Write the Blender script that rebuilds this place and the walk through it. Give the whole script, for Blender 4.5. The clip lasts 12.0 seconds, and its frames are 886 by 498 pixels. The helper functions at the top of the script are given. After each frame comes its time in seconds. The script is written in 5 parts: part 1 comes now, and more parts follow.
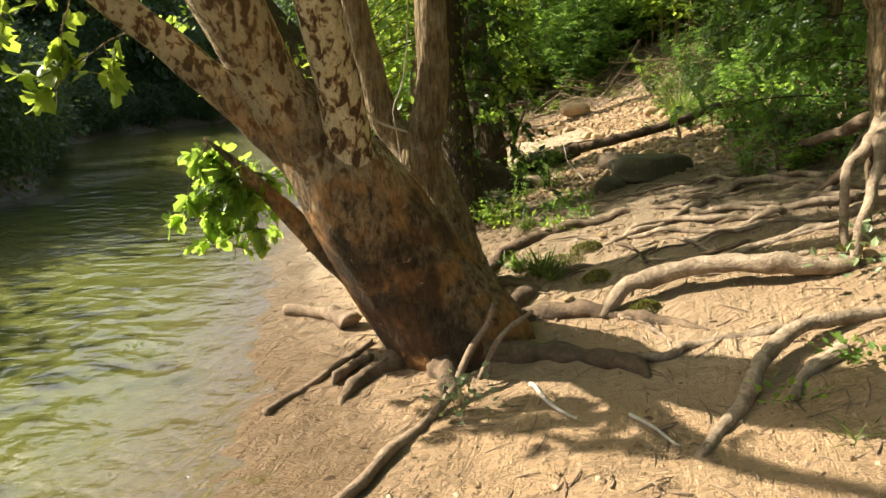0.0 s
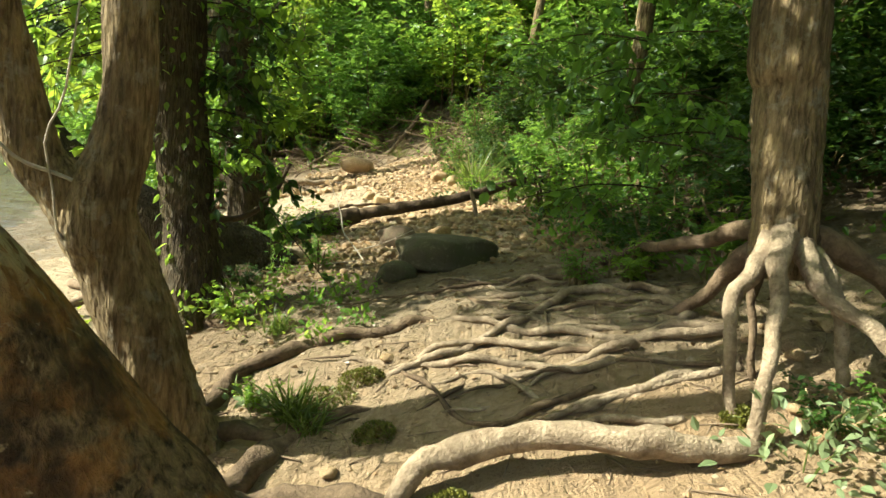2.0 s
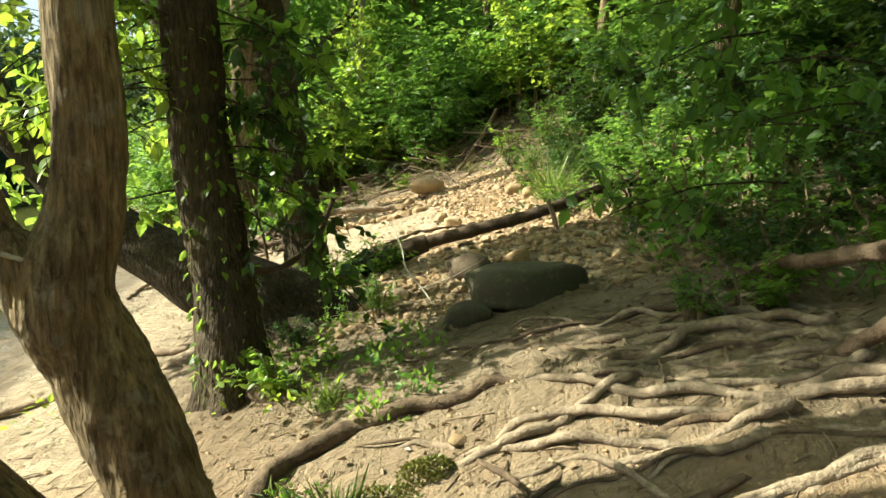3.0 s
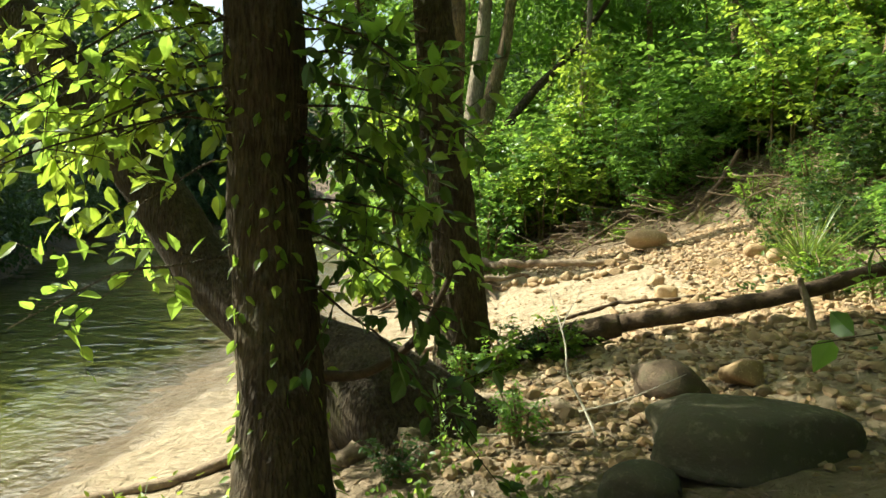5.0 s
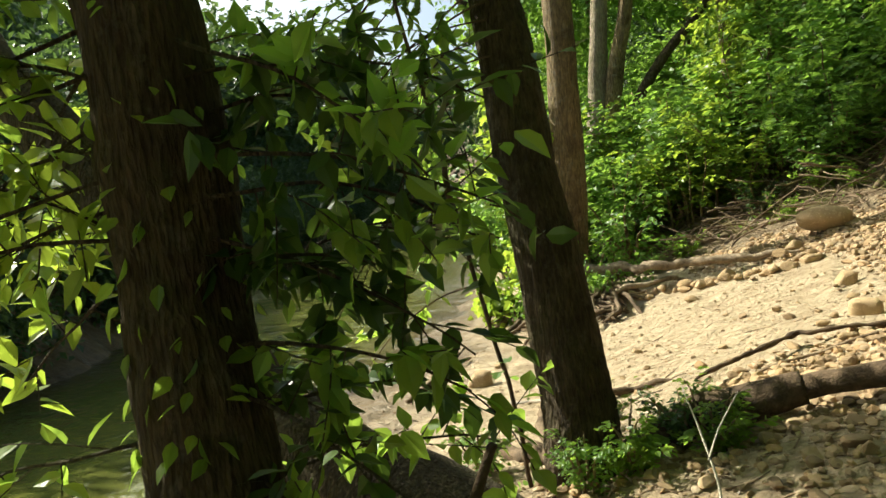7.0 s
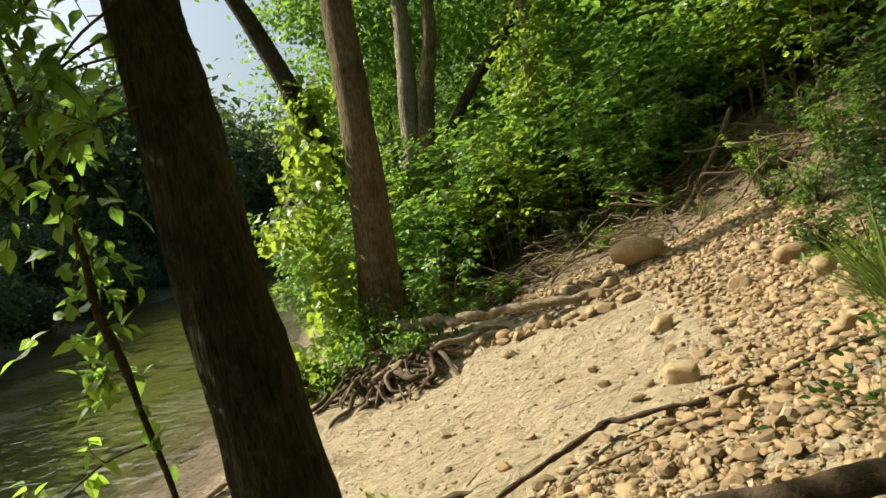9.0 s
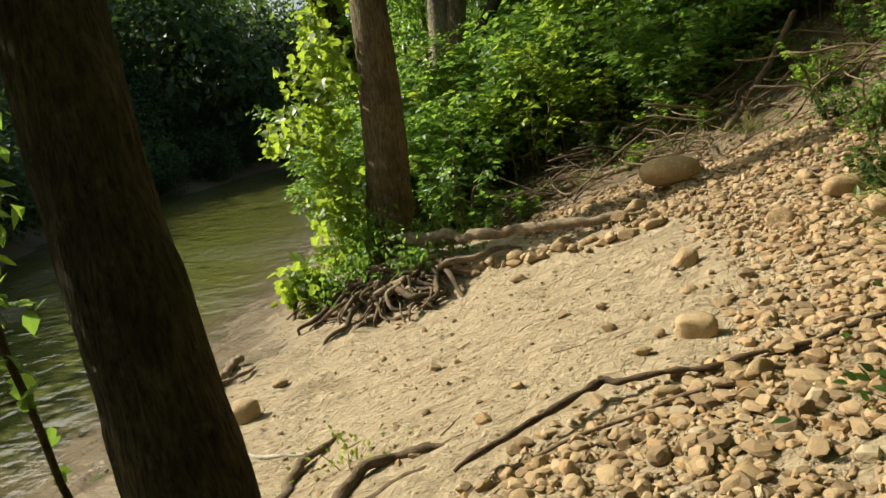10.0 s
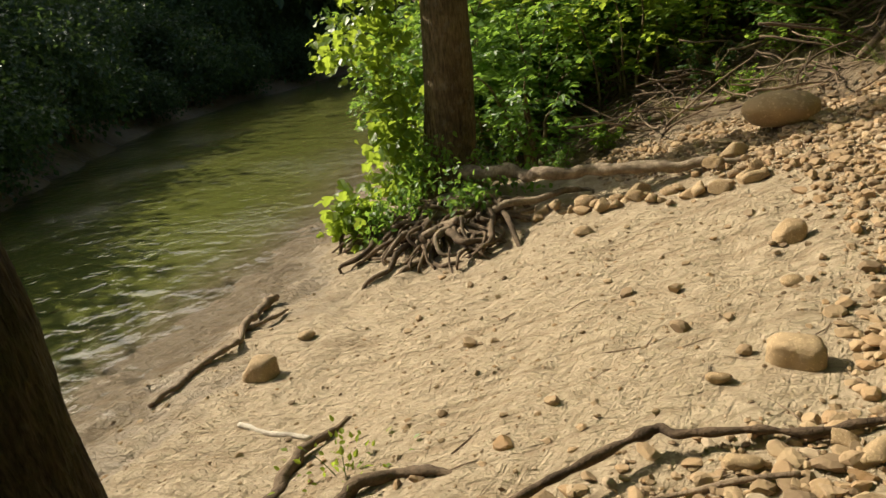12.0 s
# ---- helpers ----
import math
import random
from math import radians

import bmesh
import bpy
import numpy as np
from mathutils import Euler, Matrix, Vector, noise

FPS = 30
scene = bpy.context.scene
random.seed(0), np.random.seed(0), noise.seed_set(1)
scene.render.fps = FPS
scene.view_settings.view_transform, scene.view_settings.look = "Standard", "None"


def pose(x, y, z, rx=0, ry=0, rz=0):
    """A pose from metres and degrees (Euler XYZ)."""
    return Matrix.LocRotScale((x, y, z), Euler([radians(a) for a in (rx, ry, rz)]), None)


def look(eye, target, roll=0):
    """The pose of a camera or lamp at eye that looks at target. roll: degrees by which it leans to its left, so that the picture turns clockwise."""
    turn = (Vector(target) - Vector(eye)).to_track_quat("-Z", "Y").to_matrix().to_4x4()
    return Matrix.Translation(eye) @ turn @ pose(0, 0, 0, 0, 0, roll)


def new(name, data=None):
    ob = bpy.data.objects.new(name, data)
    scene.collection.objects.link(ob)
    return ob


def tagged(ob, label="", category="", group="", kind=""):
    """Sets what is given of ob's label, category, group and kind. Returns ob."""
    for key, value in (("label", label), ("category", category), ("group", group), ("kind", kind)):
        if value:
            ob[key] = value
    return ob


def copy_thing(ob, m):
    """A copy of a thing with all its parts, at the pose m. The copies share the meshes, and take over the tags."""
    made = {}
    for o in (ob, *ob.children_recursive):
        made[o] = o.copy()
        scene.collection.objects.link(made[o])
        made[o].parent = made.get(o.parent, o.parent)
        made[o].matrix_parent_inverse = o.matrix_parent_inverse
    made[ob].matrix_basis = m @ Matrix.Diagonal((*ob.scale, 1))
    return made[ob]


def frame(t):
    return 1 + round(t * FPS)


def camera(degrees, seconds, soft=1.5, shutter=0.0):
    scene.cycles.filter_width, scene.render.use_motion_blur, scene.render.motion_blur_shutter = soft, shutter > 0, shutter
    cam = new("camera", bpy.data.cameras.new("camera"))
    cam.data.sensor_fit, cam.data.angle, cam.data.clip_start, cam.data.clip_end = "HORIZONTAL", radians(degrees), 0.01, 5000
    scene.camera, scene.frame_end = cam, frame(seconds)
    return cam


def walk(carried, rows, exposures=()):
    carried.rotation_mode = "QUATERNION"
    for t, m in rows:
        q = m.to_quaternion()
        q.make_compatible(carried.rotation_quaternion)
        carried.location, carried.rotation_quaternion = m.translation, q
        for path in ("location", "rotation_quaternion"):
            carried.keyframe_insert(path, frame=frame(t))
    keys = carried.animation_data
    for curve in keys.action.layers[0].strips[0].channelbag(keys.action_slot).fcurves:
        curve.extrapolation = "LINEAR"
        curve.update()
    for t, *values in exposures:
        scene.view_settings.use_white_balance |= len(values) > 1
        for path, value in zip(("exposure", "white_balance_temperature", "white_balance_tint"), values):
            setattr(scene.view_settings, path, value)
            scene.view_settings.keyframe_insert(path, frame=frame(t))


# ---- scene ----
cam = camera(64.3, 12.0)
PATH = [
    (0, (0.331, 0.036, 1.367), (-0.282, 1.889, 0.929), -1.8),
    (0.5, (0.113, 0.538, 1.347), (-0.318, 2.475, 1.095), 3.2),
    (1, (-0.039, 1.085, 1.302), (-0.300, 3.040, 0.971), 2.7),
    (1.5, (0.001, 1.629, 1.363), (-0.263, 3.592, 1.086), 2.6),
    (2, (0.025, 2.224, 1.357), (0.026, 4.204, 1.076), 5.4),
    (2.5, (0.104, 2.790, 1.341), (0.125, 4.774, 1.090), 2.4),
    (3, (0.086, 3.243, 1.392), (-0.155, 5.212, 1.135), -1.0),
    (3.2, (0.075, 3.468, 1.346), (-0.183, 5.438, 1.116), -0.6),
    (4.8, (0.220, 4.941, 1.505), (-0.616, 6.751, 1.351), -1.7),
    (5, (0.170, 5.144, 1.508), (-0.696, 6.941, 1.363), 0.6),
    (5.5, (0.066, 5.494, 1.575), (-0.912, 7.223, 1.342), 0.2),
    (6, (0.023, 5.931, 1.709), (-1.196, 7.501, 1.492), -1.1),
    (6.5, (0.051, 6.183, 1.940), (-1.227, 7.714, 1.796), -9.3),
    (7, (-0.140, 6.738, 1.891), (-1.369, 8.307, 1.726), -7.0),
    (7.5, (-0.211, 7.307, 1.931), (-1.314, 8.973, 1.831), -7.4),
    (7.7, (-0.228, 7.537, 1.940), (-1.312, 9.214, 1.828), -5.9),
    (9.3, (-0.199, 8.509, 2.093), (-1.049, 10.309, 1.902), -12.0),
    (9.5, (-0.216, 8.585, 2.058), (-1.118, 10.352, 1.804), -12.1),
    (10, (-0.202, 9.288, 2.072), (-1.190, 10.980, 1.670), -9.0),
    (10.5, (-0.041, 9.973, 2.068), (-0.858, 11.725, 1.554), 0.3),
    (11, (-0.061, 10.330, 2.054), (-0.865, 12.119, 1.662), -5.0),
    (11.5, (-0.325, 10.502, 2.049), (-1.281, 12.157, 1.459), -2.6),
    (12, (-0.441, 10.433, 2.175), (-1.625, 11.920, 1.553), -8.0),
]
walk(cam, [(t, look(eye, target, roll)) for t, eye, target, roll in PATH], [(0.0, 1.5, 6250, 10), (2.5, 1.6, 5900, -4), (5.0, 1.5, 5900, -3), (7.5, 1.2, 6100, 0), (9.5, 0.75, 6200, 1), (12.0, 0.57, 6400, 8)])

# ---- light ----
SUN_EL, SUN_TO = radians(37), Vector((-0.99, -0.05, 0)).normalized()
world = bpy.data.worlds.new("world")
scene.world = world
world.use_nodes = True
wn = world.node_tree.nodes
sky = wn.new("ShaderNodeTexSky")
sky.sky_type = "NISHITA"
sky.sun_disc = False
sky.sun_elevation = SUN_EL
sky.sun_rotation = math.atan2(SUN_TO.x, SUN_TO.y)
sky.air_density, sky.dust_density = 1.0, 6.0
world.node_tree.links.new(sky.outputs[0], wn["Background"].inputs[0])
wn["Background"].inputs[1].default_value = 0.085
sun = new("sun", bpy.data.lights.new("sun", "SUN"))
sun.data.energy, sun.data.angle, sun.data.color = 5.0, radians(0.6), (1.0, 0.89, 0.72)
to_sun = SUN_TO * math.cos(SUN_EL) + Vector((0, 0, math.sin(SUN_EL)))
sun.matrix_world = look(to_sun * 50, (0, 0, 0))


# ---- materials ----
class Mat:
    """A node material with a few short ways to add nodes."""

    def __init__(self, name):
        self.m = bpy.data.materials.new(name)
        self.m.use_nodes = True
        self.n, self.l = self.m.node_tree.nodes, self.m.node_tree.links
        self.b = self.n["Principled BSDF"]
        self.out = self.n["Material Output"]
        self.co = self.n.new("ShaderNodeTexCoord").outputs["Object"]
        self.geo = self.n.new("ShaderNodeNewGeometry")

    def put(self, sock, v):
        if hasattr(v, "links"):
            self.l.new(v, sock)
        elif isinstance(v, (tuple, list)) and len(v) == 3 and sock.type == "RGBA":
            sock.default_value = (*v, 1)
        else:
            sock.default_value = v

    def world(self):
        return self.geo.outputs["Position"]

    def stretch(self, co, s):
        k = self.n.new("ShaderNodeMapping")
        self.l.new(co, k.inputs[0])
        k.inputs["Scale"].default_value = s
        return k.outputs[0]

    def noise(self, scale, detail=4, rough=0.55, co=None, warp=0.0):
        k = self.n.new("ShaderNodeTexNoise")
        self.l.new(co or self.co, k.inputs["Vector"])
        k.inputs["Scale"].default_value, k.inputs["Detail"].default_value = scale, detail
        k.inputs["Roughness"].default_value, k.inputs["Distortion"].default_value = rough, warp
        return k.outputs["Fac"]

    def cells(self, scale, co=None, feature="F1"):
        k = self.n.new("ShaderNodeTexVoronoi")
        k.feature = feature
        self.l.new(co or self.co, k.inputs["Vector"])
        k.inputs["Scale"].default_value = scale
        return k.outputs["Distance"]

    def ramp(self, fac, *stops):
        k = self.n.new("ShaderNodeValToRGB")
        self.put(k.inputs[0], fac)
        while len(k.color_ramp.elements) < len(stops):
            k.color_ramp.elements.new(0.5)
        for e, (p, c) in zip(k.color_ramp.elements, stops):
            e.position, e.color = p, (*c, 1) if isinstance(c, tuple) else (c, c, c, 1)
        return k.outputs[0]

    def mix(self, fac, a, b, how="MIX"):
        k = self.n.new("ShaderNodeMix")
        k.data_type, k.blend_type = "RGBA", how
        self.put(k.inputs[0], fac), self.put(k.inputs[6], a), self.put(k.inputs[7], b)
        return k.outputs[2]

    def maths(self, how, a, b=0.0):
        k = self.n.new("ShaderNodeMath")
        k.operation = how
        self.put(k.inputs[0], a), self.put(k.inputs[1], b)
        return k.outputs[0]

    def axis(self, co, which):
        k = self.n.new("ShaderNodeSeparateXYZ")
        self.l.new(co, k.inputs[0])
        return k.outputs[which]

    def attr(self, name):
        k = self.n.new("ShaderNodeAttribute")
        k.attribute_name = name
        return k.outputs["Fac"]

    def island(self):
        return self.geo.outputs["Random Per Island"]

    def one(self):
        return self.n.new("ShaderNodeObjectInfo").outputs["Random"]

    def bump(self, height, strength=0.5, dist=0.02):
        k = self.n.new("ShaderNodeBump")
        self.put(k.inputs["Height"], height)
        k.inputs["Strength"].default_value, k.inputs["Distance"].default_value = strength, dist
        self.l.new(k.outputs[0], self.b.inputs["Normal"])
        return k.outputs[0]

    def done(self, color, rough=0.9, spec=0.3):
        self.put(self.b.inputs["Base Color"], color)
        self.put(self.b.inputs["Roughness"], rough)
        self.b.inputs["Specular IOR Level"].default_value = spec
        return self.m


def ground_material():
    k = Mat("sandy_ground")
    co = k.world()
    big, mid, fine = k.noise(0.6, 4, co=co), k.noise(3.5, 5, 0.6, co), k.noise(45, 6, 0.7, co)
    sand = k.mix(mid, (0.42, 0.325, 0.205), (0.62, 0.50, 0.34))
    sand = k.mix(k.ramp(k.noise(11, 5, 0.65, co), (0.4, 0.0), (0.72, 1.0)), sand, (0.38, 0.285, 0.175))
    clay = k.mix(mid, (0.30, 0.175, 0.08), (0.50, 0.33, 0.17))
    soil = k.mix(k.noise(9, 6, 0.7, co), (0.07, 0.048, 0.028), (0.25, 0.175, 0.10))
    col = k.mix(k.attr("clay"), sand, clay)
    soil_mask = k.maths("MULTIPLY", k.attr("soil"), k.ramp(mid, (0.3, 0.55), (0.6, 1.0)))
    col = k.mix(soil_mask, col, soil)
    col = k.mix(k.maths("MULTIPLY", k.ramp(fine, (0.55, 0.0), (0.75, 1.0)), 0.35), col, (0.12, 0.08, 0.05))
    wet = k.attr("wet")
    col = k.mix(k.maths("MULTIPLY", wet, 0.62), col, (0.11, 0.075, 0.04))
    rows = k.noise(5, 3, 0.6, k.stretch(co, (0.55, 1.9, 1)), 0.6)
    turned = k.n.new("ShaderNodeMapping")
    k.l.new(co, turned.inputs[0])
    turned.inputs["Rotation"].default_value, turned.inputs["Scale"].default_value = (0, 0, 0.22), (6.0, 1.2, 1)
    prints = k.ramp(k.noise(1.6, 5, 0.65, turned.outputs[0], 0.7), (0.38, 0.0), (0.52, 1.0))
    rows = k.maths("ADD", rows, k.maths("MULTIPLY", prints, 0.18))
    slant = k.n.new("ShaderNodeMapping")
    slant.vector_type = "TEXTURE"
    k.l.new(co, slant.inputs[0])
    slant.inputs["Rotation"].default_value, slant.inputs["Scale"].default_value = (0, 0, 0.5), (1.1, 0.16, 1)
    rills = k.noise(1.0, 5, 0.62, slant.outputs[0], 0.5)
    rills = k.ramp(rills, (0.36, 0.0), (0.50, 0.75), (0.62, 1.0))
    col = k.mix(k.maths("MULTIPLY", k.ramp(rills, (0.0, 0.6), (0.7, 0.0)), k.ramp(big, (0.35, 0.3), (0.6, 1.0))), col, (0.30, 0.21, 0.12))
    rows = k.maths("ADD", rows, k.maths("MULTIPLY", rills, 0.42))
    h = k.maths("ADD", k.maths("MULTIPLY", fine, 0.5), k.maths("ADD", k.maths("MULTIPLY", rows, 1.4), k.noise(14, 5, 0.65, co)))
    k.bump(h, 1.0, 0.075)
    return k.done(col, k.ramp(wet, (0.2, 0.95), (0.9, 0.28)), 0.35)


def bark_material(name, dark, light, scale=1.0, moss=0.0, lichen=0.0):
    k = Mat(name)
    co = k.world()
    ridges = k.noise(34 * scale, 5, 0.7, k.stretch(co, (1, 1, 0.2)), 0.35)
    crack = k.cells(48 * scale, k.stretch(co, (1, 1, 0.22)))
    blot = k.noise(2.2, 4, 0.6, co)
    col = k.mix(k.ramp(ridges, (0.32, 0.0), (0.66, 1.0)), dark, light)
    col = k.mix(k.maths("MULTIPLY", k.ramp(blot, (0.45, 0.0), (0.65, 1.0)), 0.55), col, tuple(c * 0.5 for c in dark))
    if lichen:
        col = k.mix(k.maths("MULTIPLY", k.ramp(k.noise(7, 5, 0.7, co), (0.55, 0.0), (0.63, 1.0)), lichen), col, (0.38, 0.36, 0.29))
    if moss:
        col = k.mix(k.maths("MULTIPLY", k.ramp(k.noise(3, 4, 0.6, co), (0.5, 0.0), (0.62, 1.0)), moss), col, (0.10, 0.115, 0.025))
    k.bump(k.maths("ADD", ridges, k.maths("MULTIPLY", crack, 0.7)), 1.0, 0.05)
    return k.done(col, 0.92, 0.2)


def sycamore_material(name, flaked):
    """Old bark: rusty brown plates; young bark: cream with olive and brown flakes."""
    k = Mat(name)
    co = k.world()
    plates = k.noise(20, 5, 0.7, k.stretch(co, (1, 1, 0.55)), 0.4)
    old = k.mix(k.ramp(plates, (0.35, 0.0), (0.65, 1.0)), (0.040, 0.027, 0.013), (0.36, 0.25, 0.125))
    rust = k.ramp(k.noise(2.6, 5, 0.65, co), (0.45, 0.0), (0.56, 1.0))
    old = k.mix(k.maths("MULTIPLY", rust, 0.78), old, k.mix(plates, (0.20, 0.088, 0.022), (0.56, 0.285, 0.092)))
    old = k.mix(k.maths("MULTIPLY", k.ramp(k.noise(1.5, 4, 0.6, co), (0.47, 0.0), (0.56, 1.0)), 0.8), old, (0.026, 0.018, 0.011))
    old = k.mix(k.ramp(k.noise(5.5, 4, 0.75, co, 0.6), (0.64, 0.0), (0.68, 0.7)), old, (0.45, 0.36, 0.22))
    patch = k.noise(15, 2, 0.5, k.stretch(co, (1.1, 1.1, 0.6)), 0.5)
    young = k.ramp(patch, (0.40, (0.10, 0.060, 0.028)), (0.44, (0.27, 0.18, 0.085)), (0.49, (0.62, 0.52, 0.31)), (0.62, (0.70, 0.61, 0.39)))
    young = k.mix(k.ramp(k.noise(22, 3, 0.5, co, 0.5), (0.60, 0.0), (0.63, 1.0)), young, (0.30, 0.17, 0.08))
    high = k.maths("ADD", k.axis(co, 2), k.maths("MULTIPLY", k.noise(2.5, 4, 0.6, co), 1.4))
    share = k.ramp(k.maths("MULTIPLY", high, 0.4), *flaked)
    col = k.mix(share, old, young)
    k.bump(k.maths("ADD", k.maths("MULTIPLY", plates, 1.0), k.maths("MULTIPLY", patch, 0.35)), 1.0, 0.09)
    return k.done(col, 0.82, 0.25)


def rock_material(name, a, b, moss=0.0):
    k = Mat(name)
    base = k.mix(k.one(), a, b)
    col = k.mix(k.noise(4, 6, 0.65), base, tuple(c * 0.55 for c in a))
    col = k.mix(k.ramp(k.noise(17, 5, 0.7), (0.55, 0.0), (0.7, 0.7)), col, tuple(min(1, c * 1.4) for c in b))
    if moss:
        col = k.mix(k.maths("MULTIPLY", k.ramp(k.noise(5, 5, 0.7), (0.48, 0.0), (0.6, 1.0)), moss), col, (0.07, 0.085, 0.03))
    k.bump(k.maths("ADD", k.noise(9, 6, 0.7), k.maths("MULTIPLY", k.noise(40, 4, 0.6), 0.4)), 0.6, 0.03)
    return k.done(col, 0.88, 0.3)


def gravel_material():
    k = Mat("gravel_stone")
    col = k.ramp(k.island(), (0.0, (0.14, 0.095, 0.052)), (0.3, (0.36, 0.25, 0.13)), (0.65, (0.53, 0.385, 0.215)), (0.85, (0.42, 0.245, 0.10)), (1.0, (0.62, 0.52, 0.36)))
    col = k.mix(k.noise(16, 5, 0.7), col, (0.22, 0.15, 0.09))
    k.bump(k.noise(30, 5, 0.7), 0.6, 0.02)
    return k.done(col, 0.88, 0.3)


def leaf_material(name, dark, light, glow, share=0.45):
    k = Mat(name)
    r = k.island()
    col = k.mix(r, dark, light)
    col = k.mix(k.maths("MULTIPLY", k.noise(1.1, 3, 0.6, k.world()), 0.35), col, tuple(c * 0.45 for c in dark))
    k.done(col, 0.42, 0.35)
    t = k.n.new("ShaderNodeBsdfTranslucent")
    k.put(t.inputs[0], k.mix(r, tuple(c * 0.75 for c in glow), glow))
    m = k.n.new("ShaderNodeMixShader")
    m.inputs[0].default_value = share
    k.l.new(k.b.outputs[0], m.inputs[1])
    k.l.new(t.outputs[0], m.inputs[2])
    k.l.new(m.outputs[0], k.out.inputs[0])
    return k.m


def water_material():
    k = Mat("river_water")
    co = k.world()
    swell = k.noise(1.0, 2, 0.45, k.stretch(co, (1.9, 2.6, 1)), 0.5)
    ripples = k.noise(1.0, 2, 0.45, k.stretch(co, (6.5, 8.5, 1)), 0.5)
    fine = k.noise(1.0, 2, 0.5, k.stretch(co, (19, 24, 1)), 0.4)
    calm = k.ramp(k.noise(0.3, 2, 0.5, co), (0.44, 0.14), (0.66, 1.0))
    h = k.maths("ADD", k.maths("MULTIPLY", swell, 0.55), k.maths("MULTIPLY", k.maths("ADD", k.maths("MULTIPLY", k.maths("MULTIPLY", ripples, k.ramp(k.attr("depth"), (0.0, 1.0), (1.0, 0.6))), 0.62), k.maths("MULTIPLY", fine, 0.11)), calm))
    normal = k.bump(h, 1.0, 0.10)
    murk = k.mix(k.noise(0.3, 3, 0.5, co), (0.096, 0.108, 0.024), (0.122, 0.128, 0.032))
    body = k.n.new("ShaderNodeBsdfDiffuse")
    k.put(body.inputs[0], murk)
    clear = k.n.new("ShaderNodeBsdfTransparent")
    under = k.n.new("ShaderNodeMixShader")
    k.put(under.inputs[0], k.ramp(k.attr("depth"), (0.0, 0.15), (0.45, 0.75), (1.0, 1.0)))
    k.l.new(clear.outputs[0], under.inputs[1])
    k.l.new(body.outputs[0], under.inputs[2])
    gloss = k.n.new("ShaderNodeBsdfGlossy")
    gloss.inputs["Roughness"].default_value = 0.03
    k.l.new(normal, gloss.inputs["Normal"])
    fres = k.n.new("ShaderNodeFresnel")
    fres.inputs[0].default_value = 1.7
    k.l.new(normal, fres.inputs["Normal"])
    top = k.n.new("ShaderNodeMixShader")
    k.l.new(fres.outputs[0], top.inputs[0])
    k.l.new(under.outputs[0], top.inputs[1])
    k.l.new(gloss.outputs[0], top.inputs[2])
    k.l.new(top.outputs[0], k.out.inputs[0])
    return k.m


def wood_material(name, dark, light):
    k = Mat(name)
    co = k.world()
    n = k.noise(14, 6, 0.7, co, 0.4)
    col = k.mix(k.ramp(n, (0.3, 0.0), (0.7, 1.0)), dark, light)
    col = k.mix(k.maths("MULTIPLY", k.ramp(k.noise(3, 4, 0.6, co), (0.45, 0.0), (0.65, 1.0)), 0.6), col, tuple(c * 0.55 for c in dark))
    k.bump(k.maths("ADD", n, k.noise(60, 3, 0.6, co)), 0.7, 0.02)
    return k.done(col, 0.9, 0.25)


GROUND = ground_material()
WATER = water_material()
SYC_OLD = sycamore_material("sycamore_old_bark", ((0.56, 0.0), (0.80, 0.75)))
SYC_YOUNG = sycamore_material("sycamore_flaking_bark", ((0.42, 0.15), (0.58, 1.0)))
SYC_BROWN = sycamore_material("sycamore_brown_bark", ((0.66, 0.05), (0.95, 0.65)))
BARK_GREY = bark_material("grey_brown_bark", (0.08, 0.056, 0.030), (0.39, 0.29, 0.155), 0.8, 0.0, 0.35)
# brown bark, darkened because the beach tree's near side is shaded
BARK_BROWN_SHADED = bark_material("brown_bark", (0.070, 0.050, 0.029), (0.27, 0.195, 0.098), 0.9, 0.1, 0.15)
BARK_DARK = bark_material("dark_brown_bark", (0.033, 0.024, 0.014), (0.122, 0.090, 0.052), 1.2, 0.15, 0.1)
BARK_PALE = bark_material("pale_grey_bark", (0.17, 0.13, 0.09), (0.42, 0.35, 0.25), 1.0, 0.2, 0.45)
ROOT = wood_material("weathered_root", (0.14, 0.098, 0.06), (0.42, 0.33, 0.225))
ROOT_DARK = wood_material("dark_root", (0.075, 0.05, 0.03), (0.22, 0.155, 0.095))
DRIFT = wood_material("driftwood", (0.15, 0.10, 0.06), (0.36, 0.27, 0.18))
PALEWOOD = wood_material("bleached_wood", (0.42, 0.36, 0.28), (0.68, 0.61, 0.50))
LOGWOOD = wood_material("dark_log", (0.045, 0.030, 0.018), (0.15, 0.10, 0.06))
ROCK_GREY = rock_material("grey_green_rock", (0.105, 0.088, 0.055), (0.15, 0.125, 0.08), 0.3)
ROCK_DARK = rock_material("dark_brown_rock", (0.10, 0.07, 0.045), (0.19, 0.135, 0.085), 0.3)
ROCK_TAN = rock_material("tan_sandstone", (0.38, 0.255, 0.13), (0.60, 0.44, 0.255))
GRAVEL = gravel_material()
LEAF = leaf_material("broad_leaf", (0.06, 0.13, 0.02), (0.14, 0.23, 0.035), (0.46, 0.66, 0.08), 0.55)
LEAF_BUSH = leaf_material("bush_leaf", (0.050, 0.120, 0.022), (0.160, 0.265, 0.050), (0.34, 0.54, 0.07), 0.45)
# leaf colour darkened for the wood's deep shade; also serves dark-leaved weeds
LEAF_DARK_SHADED = leaf_material("dark_shaded_leaf", (0.016, 0.044, 0.010), (0.055, 0.105, 0.020), (0.17, 0.28, 0.035), 0.32)
LEAF_FAR = leaf_material("far_leaf", (0.032, 0.066, 0.024), (0.085, 0.135, 0.045), (0.15, 0.24, 0.05), 0.3)
